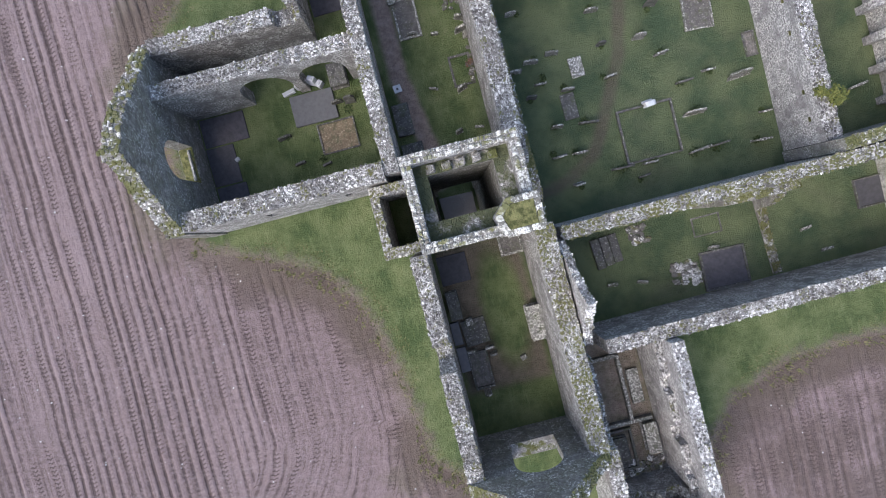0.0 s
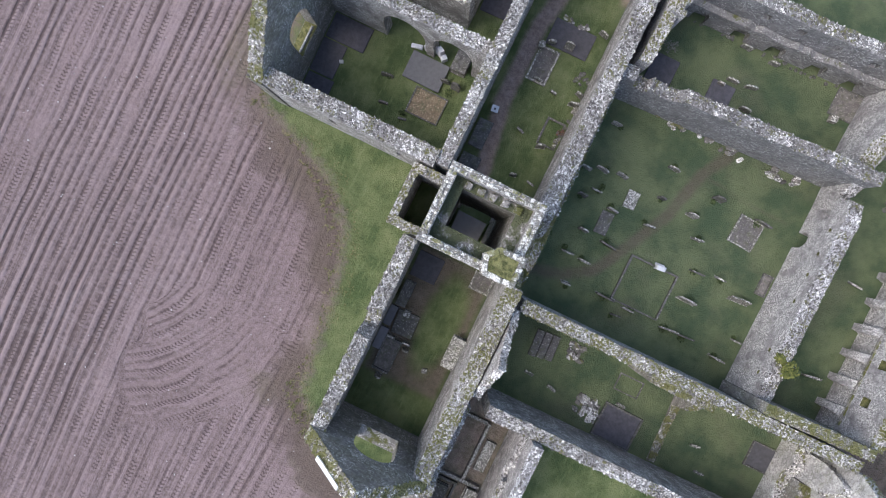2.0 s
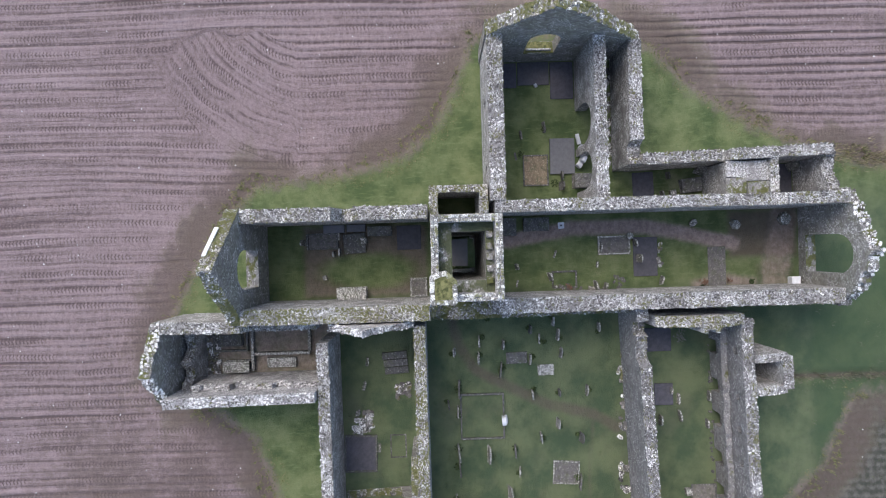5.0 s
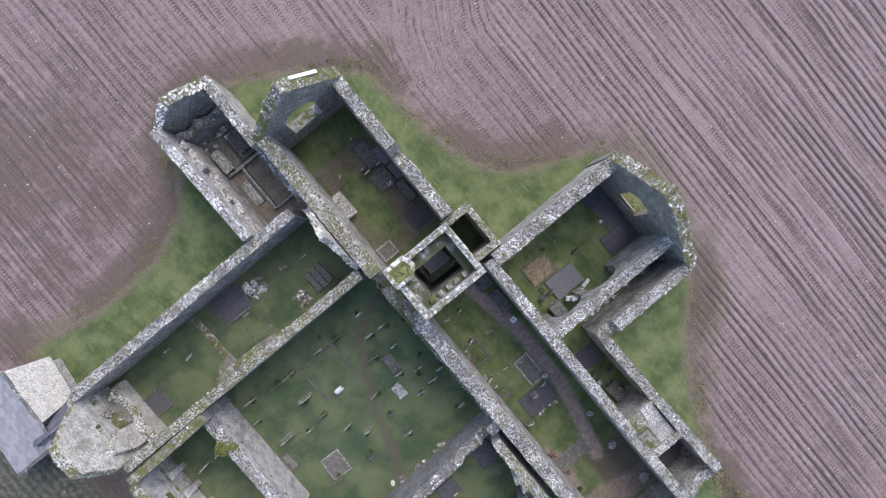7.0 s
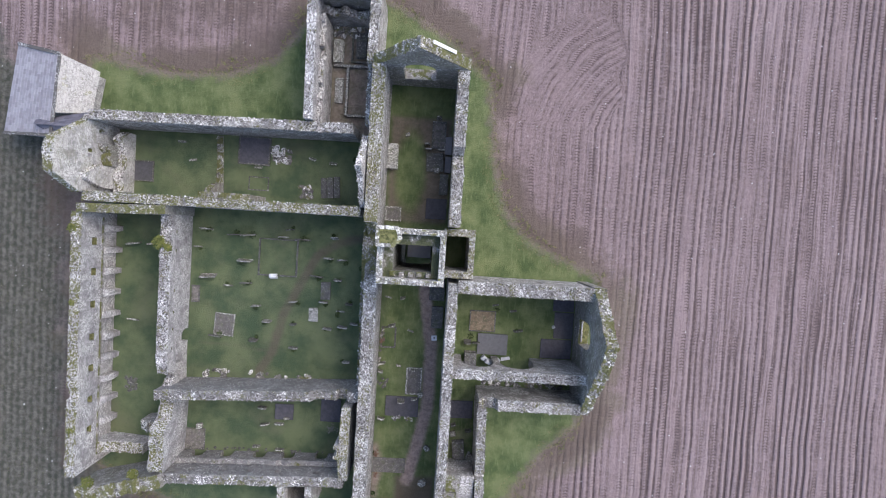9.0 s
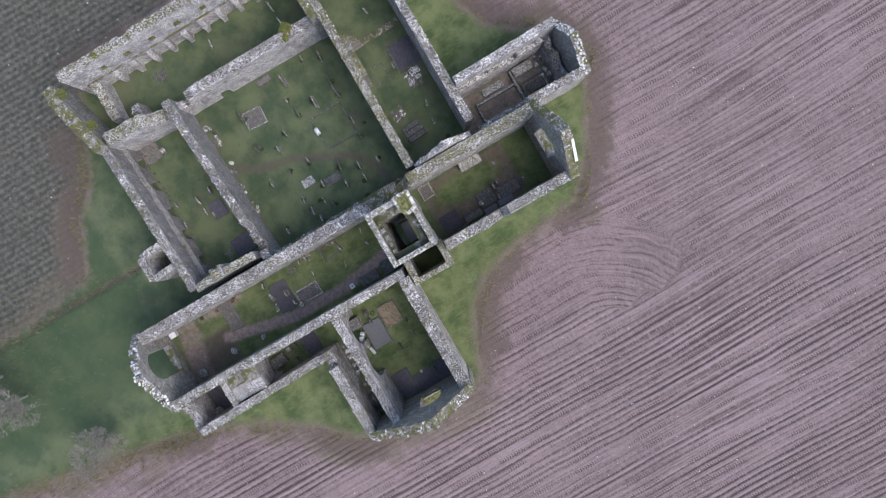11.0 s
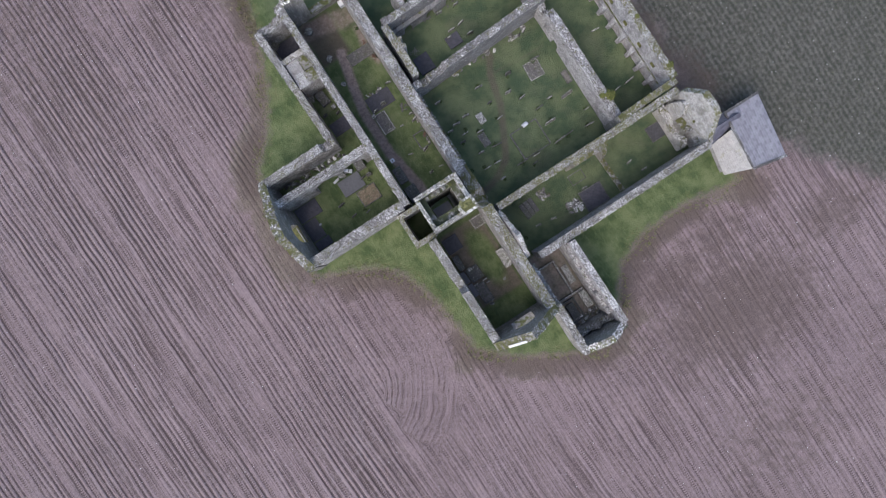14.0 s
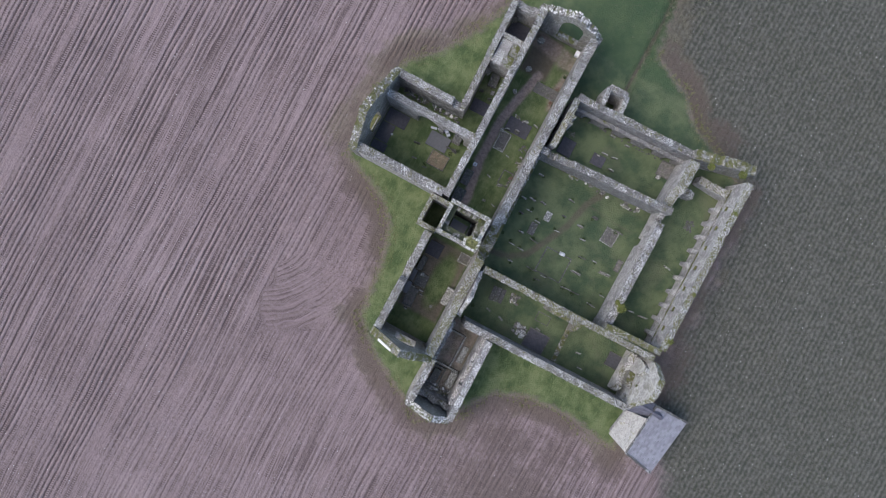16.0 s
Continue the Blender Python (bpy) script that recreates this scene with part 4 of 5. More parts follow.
def slope(name, a, b, c, d, cols, rows, mat, label, parent):
    """A roof slope from eave a-b to ridge d-c, covered with single slates."""
    bm = bmesh.new()
    nrm = (b - a).cross(d - a).normalized()
    if nrm.z < 0:
        nrm = -nrm
    vs = [bm.verts.new(v - nrm * 0.08) for v in (a, b, c, d)] + [bm.verts.new(v - nrm * 0.02) for v in (a, b, c, d)]
    for f in ((3, 2, 1, 0), (4, 5, 6, 7), (0, 1, 5, 4), (1, 2, 6, 5), (2, 3, 7, 6), (3, 0, 4, 7)):
        bm.faces.new([vs[i] for i in f])
    bmesh.ops.recalc_face_normals(bm, faces=bm.faces[:])
    base = part(name, bm, mat, parent, label)
    meshes = []
    u, v = (b - a).normalized(), (d - a).normalized()
    for k in range(3):
        bm = bmesh.new()
        box(bm, -0.5, -0.5, -0.5, 0.5, 0.62, 0.5, jit=0.03)
        me = bpy.data.meshes.new("slate")
        bm.to_mesh(me)
        bm.free()
        me.materials.append(mat)
        meshes.append(me)
    for r in range(rows):
        p0, p1 = a.lerp(d, (r + 0.5) / rows), b.lerp(c, (r + 0.5) / rows)
        wdt, dep = (p1 - p0).length / cols, (d - a).length / rows
        for q_ in range(cols + r % 2):
            k = (q_ + 0.5 - 0.5 * (r % 2)) / cols
            w_ = wdt * (0.5 if r % 2 and q_ in (0, cols) else 0.96)
            k = min(max(k, 0.25 / cols), 1 - 0.25 / cols)
            o = new("slate", meshes[(r + q_) % 3])
            o.parent = base
            x_ = (p1 - p0).normalized()
            y_ = nrm.cross(x_)
            m = Matrix((x_, y_, nrm)).transposed().to_4x4()
            o.matrix_basis = Matrix.Translation(p0.lerp(p1, k) + nrm * 0.02) @ m @ Matrix.Rotation(0.05, 4, "X") @ Matrix.Diagonal((w_, dep * 1.05, 0.03, 1))
    return base


slope("slate_slope", WN, WS, RS2, RN, 17, 15, SLATE.m, "blue-grey slate roof slope", store)
slope("old_slope", ES, EN, RN, RS, 15, 12, OLD.m, "lichen-whitened stone slate slope", store)
# a small cross roof running into the gable wall
slope("valley_slope", Vector((-30.4, 10.6, 3.2)), Vector((-34.6, 9.35, 4.05)), Vector((-34.2, 9.3, 4.1)), Vector((-30.6, 9.0, 4.9)), 7, 4, DUSK.m, "small slate cross roof", store)
slope("valley_slope", Vector((-34.4, 9.0, 4.05)), Vector((-31.2, 7.2, 3.4)), Vector((-30.7, 8.9, 4.85)), Vector((-34.3, 9.25, 4.1)), 7, 4, DUSK.m, "small slate cross roof", store)
for a, b, w_ in ((RN, RS2, 0.24), (WN, RN, 0.28), (RS2, WS, 0.28)):
    d = (b - a)
    bm = bmesh.new()
    box(bm, -0.5, -w_ / 2, -0.04, 0.5, w_ / 2, 0.1)
    o = part("ridge_coping", bm, M_CAP_PALE, store, "pale stone coping")
    x_ = d.normalized()
    z_ = Vector((0, 0, 1)) - x_ * x_.z
    z_.normalize()
    y_ = z_.cross(x_)
    o.matrix_basis = Matrix.Translation((a + b) / 2 + Vector((0, 0, 0.05))) @ Matrix((x_, y_, z_)).transposed().to_4x4() @ Matrix.Diagonal((d.length, 1, 1, 1))

# ---------------------------------------------------------------- graves
def stone_material(name, a, b, spot=(0.6, 0.6, 0.58), amount=0.5):
    """Weathered gravestone: mottled, greened by algae, with pale lichen most of all on the tops."""
    m = Mat(name)
    c = m.mix(m.ramp(m.noise(3.5, 6, 0.7), 0.3, 0.7), a, b)
    c = m.mix(m.obj(), c, m.mix(0.4, c, (0.06, 0.06, 0.055)))
    if amount >= 0.4:
        c = m.mix(m.ramp(m.noise(1.8, 5, 0.7), 0.46, 0.66, 0, 0.6), c, (0.09, 0.10, 0.055))
    rise = m.ramp(m.up(), 0.2, 0.9, 0.0, 0.07 * amount)
    c = m.mix(m.ramp(m.math("ADD", m.noise(9, 6, 0.75), rise), 0.68 - 0.16 * amount, 0.73 - 0.15 * amount, 0, 0.9), c, spot)
    return m.color(c).bump(m.noise(18, 4), 0.015, 0.7).m


M_GREY = stone_material("grey_gravestone", (0.10, 0.095, 0.088), (0.27, 0.258, 0.238), (0.66, 0.65, 0.60), 0.75)
M_DARK = stone_material("dark_gravestone", (0.065, 0.062, 0.06), (0.165, 0.158, 0.152), (0.5, 0.49, 0.46), amount=0.45)
M_SLATE = stone_material("dark_slate_slab", (0.066, 0.063, 0.073), (0.10, 0.096, 0.11), (0.15, 0.15, 0.16), 0.0)
M_BLUE = stone_material("polished_grey_slab", (0.14, 0.14, 0.155), (0.185, 0.185, 0.20), (0.24, 0.24, 0.25), 0.0)
M_WHITE = stone_material("white_marble", (0.62, 0.63, 0.66), (0.78, 0.79, 0.81), (0.8, 0.8, 0.8), 0.3)
M_GRAVEL = stone_material("tan_gravel", (0.20, 0.14, 0.085), (0.33, 0.25, 0.16), (0.40, 0.33, 0.24), 0.6)
M_CHIP = stone_material("grey_gravel", (0.11, 0.10, 0.095), (0.20, 0.18, 0.17), (0.3, 0.28, 0.26), 0.5)


def slab(name, x0, y0, x1, y1, z, thick, mat, label, category, rot=0.0, group="", parent=None):
    bm = bmesh.new()
    box(bm, x0, y0, z, x1, y1, z + thick, rot, 0.012)
    bmesh.ops.bevel(bm, geom=bm.edges[:], offset=min(0.025, thick * 0.3), segments=1, affect="EDGES")
    ob = link(name, bm, mat, parent)
    return tagged(ob, label, category, group) if parent is None else ob


HEADS = []
for top in (0, 1, 2):
    bm = bmesh.new()
    w = 0.5
    pts = [(-w, 0), (w, 0)]
    if top == 0:
        pts += [(w * math.cos(a), 0.8 + 0.28 * math.sin(a)) for a in np.linspace(0, math.pi, 9)]
    elif top == 1:
        pts += [(w, 0.82), (w * 0.72, 0.88), (w * 0.5, 1.0), (-w * 0.5, 1.02), (-w * 0.74, 0.88), (-w, 0.8)]
    else:
        pts += [(w, 0.92), (w * 0.3, 1.0), (-w * 0.4, 0.96), (-w, 0.9)]
    for y in (-0.5, 0.5):
        for x, z in pts:
            bm.verts.new((x, y, z))
    bm.verts.ensure_lookup_table()
    n_ = len(pts)
    for i in range(n_):
        j = (i + 1) % n_
        bm.faces.new([bm.verts[k] for k in (i, j, j + n_, i + n_)])
    bm.faces.new([bm.verts[i] for i in range(n_)][::-1])
    bm.faces.new([bm.verts[i + n_] for i in range(n_)])
    bmesh.ops.recalc_face_normals(bm, faces=bm.faces[:])
    me = bpy.data.meshes.new("headstone")
    bm.to_mesh(me)
    bm.free()
    HEADS.append(me)
PLINTH = bpy.data.meshes.new("plinth")
bm = bmesh.new()
box(bm, -0.6, -0.9, -0.1, 0.6, 0.9, 0.12, jit=0.03)
bm.to_mesh(PLINTH)
bm.free()
HEAD_MESH = {}


def headstone(x, y, w, h, mat, label, group, turn=0.0, lean=0.0, kind=None, t=0.14):
    kind = random.randrange(3) if kind is None else kind
    key = (kind, mat.name)
    if key not in HEAD_MESH:
        me = HEADS[kind].copy()
        me.materials.append(mat)
        pl = PLINTH.copy()
        pl.materials.append(mat)
        HEAD_MESH[key] = (me, pl)
    me, pl = HEAD_MESH[key]
    ob = new("headstone", me)
    ob.matrix_basis = Matrix.Translation((x, y, -0.03)) @ Matrix.Rotation(turn, 4, "Z") @ Matrix.Rotation(lean, 4, "X") @ Matrix.Diagonal((w, t, h, 1))
    base = new("plinth", pl)
    base.parent = ob
    base.matrix_basis = Matrix.Diagonal((0.9, 0.9, 0.5, 1))
    return tagged(ob, label, "headstone", group)


def kerbed(x0, y0, x1, y1, fill, label, rot=0.0, kerb=None, w=0.14, h=0.16, name="grave_plot"):
    """A grave plot: four kerb stones round a fill."""
    kerb = kerb or M_GREY
    cx, cy = (x0 + x1) / 2, (y0 + y1) / 2
    ob = tagged(new(name), label, "grave plot")
    ob.matrix_basis = Matrix.Translation((cx, cy, 0)) @ Matrix.Rotation(rot, 4, "Z")
    a, b = (x1 - x0) / 2, (y1 - y0) / 2
    for bx in ((-a, -b, a, -b + w), (-a, b - w, a, b), (-a, -b + w, -a + w, b - w), (a - w, -b + w, a, b - w)):
        bm = bmesh.new()
        box(bm, bx[0], bx[1], -0.1, bx[2], bx[3], h + random.uniform(-0.03, 0.03), jit=0.015)
        part("kerb", bm, kerb, ob)
    if fill is not None:
        bm = bmesh.new()
        bmesh.ops.create_grid(bm, x_segments=10, y_segments=10, size=0.5)
        for v in bm.verts:
            v.co = (v.co.x * 2 * (a - w), v.co.y * 2 * (b - w), 0.07 + random.uniform(-0.012, 0.012))
        part("bed", bm, fill, ob)
    return ob


def chest(x0, y0, x1, y1, h, mat, label, rot=0.0, category="tomb"):
    """A box tomb: a base, panelled sides and an overhanging top slab."""
    cx, cy = (x0 + x1) / 2, (y0 + y1) / 2
    a, b = (x1 - x0) / 2, (y1 - y0) / 2
    ob = tagged(new("box_tomb"), label, category)
    ob.matrix_basis = Matrix.Translation((cx, cy, 0)) @ Matrix.Rotation(rot, 4, "Z")
    for nm, e, z0, z1 in (("base", 0.04, -0.1, 0.12), ("chest", -0.08, 0.12, h - 0.12), ("top_slab", 0.03, h - 0.12, h)):
        bm = bmesh.new()
        box(bm, -a - e, -b - e, z0, a + e, b + e, z1, jit=0.015)
        bmesh.ops.bevel(bm, geom=bm.edges[:], offset=0.025, segments=1, affect="EDGES")
        part(nm, bm, mat, ob)
    return ob


def rubble(name, x0, y0, x1, y1, count, size, mat, label):
    spots = [(random.uniform(x0, x1), random.uniform(y0, y1), random.uniform(0.02, 0.14), *(np.random.uniform(0.6, 1.4, 2) * size), size * 0.5, random.uniform(0, 3)) for _ in range(count)]
    vs, fs = stones(spots)
    return tagged(raw(name, vs, fs, mat), label, "rubble", kind="stuff")


# transept
slab("grave_slab", 6.3, -9.95, 9.25, -7.9, 0.0, 0.22, M_BLUE, "smooth blue-grey grave slab set in the transept grass", "grave slab")
kerbed(5.38, -7.75, 7.95, -5.66, M_GRAVEL, "kerbed grave plot filled with tan gravel", kerb=M_DARK, w=0.1)
slab("grave_slab", 12.55, -10.0, 15.6, -8.1, 0.0, 0.12, M_SLATE, "dark slate grave slab beneath the transept gable", "grave slab")
slab("grave_slab", 13.75, -8.0, 15.65, -5.4, 0.0, 0.1, M_SLATE, "broad dark slate slab by the transept gable", "grave slab")
slab("grave_slab", 13.55, -5.3, 15.6, -4.15, 0.0, 0.1, M_SLATE, "dark slate slab in the transept corner", "grave slab")
chest(5.1, -11.2, 6.2, -9.75, 0.9, M_DARK, "dark box tomb beneath the arcade arch")
white = tagged(new("marble_memorial"), "white marble memorial of broken upright stones", "memorial")
white.location = (7.6, -10.35, 0)
for x, y, a, b, h, turn in ((1.55, 0.1, 0.42, 0.14, 0.45, 0.2), (0.75, -0.05, 0.2, 0.16, 1.0, -0.3), (0.35, -0.15, 0.26, 0.18, 1.35, 0.5), (0.0, -0.3, 0.18, 0.2, 0.7, 0.1), (-0.3, -0.1, 0.2, 0.15, 1.5, -0.5), (-0.65, 0.1, 0.22, 0.16, 0.8, 0.8)):
    bm = bmesh.new()
    box(bm, -a, -b, 0, a, b, h, turn, 0.03)
    bmesh.ops.bevel(bm, geom=[e for e in bm.edges if min(v.co.z for v in e.verts) > h * 0.7], offset=min(a, b) * 0.6, segments=2, affect="EDGES")
    o = part("marble_stone", bm, M_WHITE, white)
    o.location = (x, y, 0)
slab("pale_stone", 13.55, -7.0, 13.85, -6.75, 0.0, 0.2, M_WHITE, "small pale stone lying in the grass", "stone", 0.5)
for x, y, w, h in ((10.2, -7.4, 0.9, 0.5), (6.15, -8.85, 0.7, 0.9), (5.3, -8.7, 0.7, 1.0), (9.6, -5.5, 0.7, 0.5), (7.85, -5.05, 0.6, 0.5)):
    headstone(x, y, w, h, M_DARK, "weathered low headstone in the transept", "transept headstones", random.uniform(-0.2, 0.2), random.uniform(-0.2, 0.2))
# nave
chest(1.65, -7.6, 2.7, -5.55, 0.45, M_DARK, "low dark box tomb against the nave wall")
kerbed(-0.52, -14.4, 1.05, -11.7, M_CHIP, "kerbed grave plot of grey gravel beside the nave path")
slab("grave_slab", -2.4, -16.65, 0.87, -14.65, 0.0, 0.14, M_SLATE, "wide dark grave slab beside the nave path", "grave slab")
slab("grave_slab", -3.35, -22.4, -0.1, -20.9, 0.0, 0.05, M_CHIP, "strip of bare gravel across the nave", "grave slab")
kerbed(-3.2, -9.9, -1.75, -7.8, None, "empty kerbed plot in the nave grass", kerb=M_DARK)
bm = bmesh.new()
bmesh.ops.create_cone(bm, cap_ends=True, segments=14, radius1=0.3, radius2=0.27, depth=0.35)
ob = tagged(link("stone_urn", bm, M_GREY), "squat round pale stone urn beside a grave", "urn")
ob.location = (0.98, -14.36, 0.15)
for x, y, w, h in ((0.42, -14.8, 0.6, 0.9), (-0.87, -14.9, 0.7, 1.0), (0.1, -12.0, 0.7, 0.5), (-0.35, -8.1, 0.6, 0.7), (-1.3, -4.85, 0.5, 0.7), (-2.7, -4.9, 0.6, 0.6), (-1.3, -11.6, 0.5, 0.6), (-2.75, -16.9, 0.7, 0.9), (-3.05, -11.4, 0.8, 1.1), (-3.1, -12.2, 0.6, 0.9), (-2.2, -7.6, 0.7, 0.8)):
    headstone(x, y, w, h, M_GREY, "weathered grey headstone in the roofless nave", "nave headstones", random.uniform(-0.35, 0.35), random.uniform(-0.2, 0.2))
for x, y, r in ((1.93, -19.7, 0.3), (1.7, -23.2, 0.38), (2.1, -27.3, 0.5)):
    vs, fs = stones([(x, y, 0.15, r * 1.2, r, r, random.uniform(0, 3))])
    tagged(raw("boulder", vs, fs, M_GREY), "loose pale boulder on the nave floor", "boulder")
board = tagged(new("notice_box"), "small white notice box on a post beside the path", "notice")
board.location = (2.0, -8.5, 0)
bm = bmesh.new()
box(bm, -0.05, -0.05, -0.1, 0.05, 0.05, 0.8)
part("post", bm, M_DARK, board)
bm = bmesh.new()
box(bm, -0.26, -0.24, 0.8, 0.26, 0.24, 0.95, 0.1)
part("panel", bm, M_WHITE, board)
bm = bmesh.new()
box(bm, -0.06, -0.05, 0.951, 0.07, 0.09, 0.956, 0.1)
part("print", bm, M_SLATE, board, "dark mark on the panel")
board = tagged(new("white_chest"), "plain white box standing at the nave's west end", "box")
board.location = (-3.2, -27.9, 0)
bm = bmesh.new()
box(bm, -0.4, -0.32, 0, 0.4, 0.32, 0.6)
bmesh.ops.bevel(bm, geom=bm.edges[:], offset=0.03, segments=1, affect="EDGES")
part("body", bm, M_WHITE, board)
bm = bmesh.new()
box(bm, -0.43, -0.35, 0.6, 0.43, 0.35, 0.66)
part("lid", bm, M_WHITE, board)
# cloister garth
kerbed(-15.55, -3.5, -11.75, 0.15, None, "large old grave plot with sunken kerbs", kerb=M_DARK, w=0.13, h=0.2)
kerbed(-19.55, -9.65, -17.6, -7.45, M_CHIP, "kerbed plot of dark gravel in the garth", rot=-0.06, kerb=M_GREY, w=0.1)
kerbed(-21.9, -6.5, -21.1, -4.85, M_CHIP, "small dark plot against the cloister wall", kerb=M_DARK, w=0.1)
slab("grave_slab", -10.4, -7.75, -9.5, -6.4, 0.0, 0.15, M_GREY, "pale ledger slab sunk in the garth grass", "grave slab", 0.03)
slab("grave_slab", -9.35, -5.55, -8.4, -3.8, 0.0, 0.14, M_DARK, "dark ledger slab sunk in the garth grass", "grave slab", 0.02)
GARTH = [(-7.0, -8.1, 1.0), (-8.5, -8.3, 0.9), (-6.5, -5.8, 0.7), (-9.0, -5.75, 0.9), (-7.7, -3.5, 0.8), (-9.8, -3.3, 1.3), (-7.4, -1.6, 1.0), (-8.75, -1.5, 0.9), (-11.3, 0.2, 1.5), (-13.2, 0.35, 1.0),
         (-16.8, -2.1, 1.4), (-16.6, -4.35, 1.1), (-18.3, -4.7, 0.7), (-15.5, -6.5, 0.8), (-15.6, -9.8, 0.8), (-14.35, -7.9, 0.8), (-11.9, -5.9, 0.8), (-11.8, -8.1, 0.5), (-11.7, -10.4, 0.9), (-16.6, 0.37, 1.5),
         (-18.0, 0.3, 1.3), (-20.65, 0.7, 1.1), (-21.4, -1.1, 0.7), (-19.3, -9.7, 1.2), (-6.5, -11.5, 0.8), (-5.9, -7.7, 0.8), (-12.6, 1.1, 0.8), (-8.2, 0.5, 0.7), (-7.3, -6.6, 0.8)]
for i, (x, y, w) in enumerate(GARTH):
    headstone(x, y, w * 0.95, random.uniform(0.5, 1.0), (M_GREY, M_GREY, M_DARK)[i % 3], "leaning weathered headstone in the cloister grass", "garth headstones", random.uniform(-0.12, 0.12), random.uniform(-0.16, 0.16), t=0.12)
headstone(-20.3, -3.75, 1.5, 0.75, M_GREY, "wide pale headstone leaning in the garth", "garth headstones", 0.06, 0.3, 2)
headstone(-14.0, -3.5, 0.7, 0.7, M_WHITE, "white marble headstone on the old plot", "garth headstones", 0.1, -0.1, 0, 0.35)
# domestic range
kerbed(-18.0, 7.15, -14.9, 9.85, M_SLATE, "kerbed plot covered with dark slate chippings", rot=-0.02, kerb=M_DARK)
rubble("fallen_masonry", -14.7, 7.5, -13.0, 9.0, 55, 0.2, M_CAP, "flat heap of lichened fallen masonry")
for i in range(3):
    slab("ledger_slab", -8.6 - 0.63 * i, 4.45 - 0.05 * i, -8.03 - 0.63 * i, 6.5 - 0.1 * i, 0.0, 0.3 - 0.04 * i, M_DARK, "long grey ledger slab in a row of three", "ledger slab", 0.06, "range ledgers")
rubble("fallen_masonry", -11.9, 4.2, -10.7, 5.4, 26, 0.2, M_CAP, "tumbled lichened stones by the ledgers")
kerbed(-28.7, 4.9, -26.05, 6.9, M_SLATE, "kerbed dark plot before the pale gable", kerb=M_DARK, w=0.1)
kerbed(-16.9, 4.7, -14.95, 6.05, None, "faint sunken plot kerbs in the grass", kerb=M_DARK, w=0.1, h=0.1)
for x, y in ((-10.8, 8.1), (-8.8, 7.8), (-22.3, 7.3), (-23.4, 9.0), (-16.0, 7.0)):
    headstone(x, y, 0.7, 0.4, M_GREY, "small broken headstone in the range", "range headstones", random.uniform(-0.3, 0.3), 0.3)
# lower ranges
slab("grave_slab", -13.2, -17.65, -11.4, -16.1, 0.0, 0.14, M_SLATE, "dark slate grave slab in the lower range", "grave slab")
slab("grave_slab", -8.7, -17.6, -6.75, -15.3, 0.0, 0.14, M_SLATE, "dark slate grave slab by the narrow gable", "grave slab")
slab("stone_block", -20.75, -18.95, -20.2, -18.45, 0.0, 0.4, M_GREY, "small square pale stone block", "stone block", 0.1)
kerbed(-22.0, -21.1, -19.95, -19.0, M_CHIP, "brown earth plot with low kerbs", kerb=M_DARK, w=0.1, h=0.1)
for x, y, w in ((-14.1, -18.15, 0.9), (-12.7, -18.05, 0.9), (-12.0, -17.5, 0.5), (-14.8, -20.4, 0.7), (-12.5, -20.6, 0.8), (-14.4, -16.5, 0.8), (-27.6, -1.1, 1.3), (-25.9, -1.05, 0.8), (-27.4, -8.6, 0.9)):
    headstone(x, y, w, random.uniform(0.4, 0.8), M_GREY, "weathered headstone in the lower range", "lower range headstones", random.uniform(-0.2, 0.2), random.uniform(-0.3, 0.3))
rubble("fallen_masonry", -27.9, -15.6, -26.9, -14.3, 22, 0.2, M_DARK, "small heap of fallen stones in the far range")
rubble("fallen_masonry", -21.5, -21.0, -8.0, -20.7, 30, 0.14, M_DARK, "stones strewn along the wall foot")
rubble("fallen_masonry", -20.5, -13.75, -8.5, -13.05, 34, 0.26, M_CAP, "stones strewn along the cloister wall foot")
# aisle and side chapels
rubble("fallen_masonry", 6.6, -13.05, 15.4, -12.45, 46, 0.2, M_CAP, "row of fallen stones at the foot of the aisle wall")
slab("grave_slab", 3.95, -16.5, 6.25, -14.75, 0.0, 0.1, M_SLATE, "dark worn slab between nave and aisle", "grave slab", 0.03)
slab("chapel_floor", 3.85, -28.1, 6.65, -24.6, 0.0, 0.08, M_SLATE, "bare dark stone floor of the small chapel", "floor slab")
headstone(6.35, -27.9, 0.7, 1.0, M_GREY, "pale leaning headstone in the small chapel", "chapel headstones", 0.5, 0.4, 0, 0.3)
headstone(6.15, -20.3, 0.8, 1.0, M_GREY, "pale leaning headstone in the small chapel", "chapel headstones", 1.2, 0.5, 1, 0.3)
chest(4.5, -20.4, 5.6, -18.7, 0.5, M_DARK, "low worn box tomb in the side chapel", 0.1)
slab("stone_block", 4.2, -18.3, 4.7, -17.8, 0.0, 0.35, M_GREY, "square lichened stone block in the side chapel", "stone block", 0.2)
for x, y, w in ((5.9, -17.6, 0.6), (4.4, -17.1, 0.5)):
    headstone(x, y, w, 0.5, M_DARK, "low weathered headstone in the side chapel", "chapel headstones", random.uniform(-0.4, 0.4), 0.2)
slab("grave_slab", 1.3, -4.9, 2.75, -2.9, 0.0, 0.5, M_DARK, "dark raised slab between tower and nave wall", "grave slab")
headstone(-3.3, -11.3, 0.9, 1.1, M_GREY, "pale slab leaning against the nave wall", "nave headstones", 1.4, -0.5, 2, 0.2)
rubble("fallen_masonry", -3.3, -13.9, -2.2, -13.0, 9, 0.17, M_DARK, "loose stones beside the nave wall")
rubble("fallen_masonry", -3.3, -10.3, -2.9, -7.9, 12, 0.15, M_CAP, "lichened stones along the empty plot")
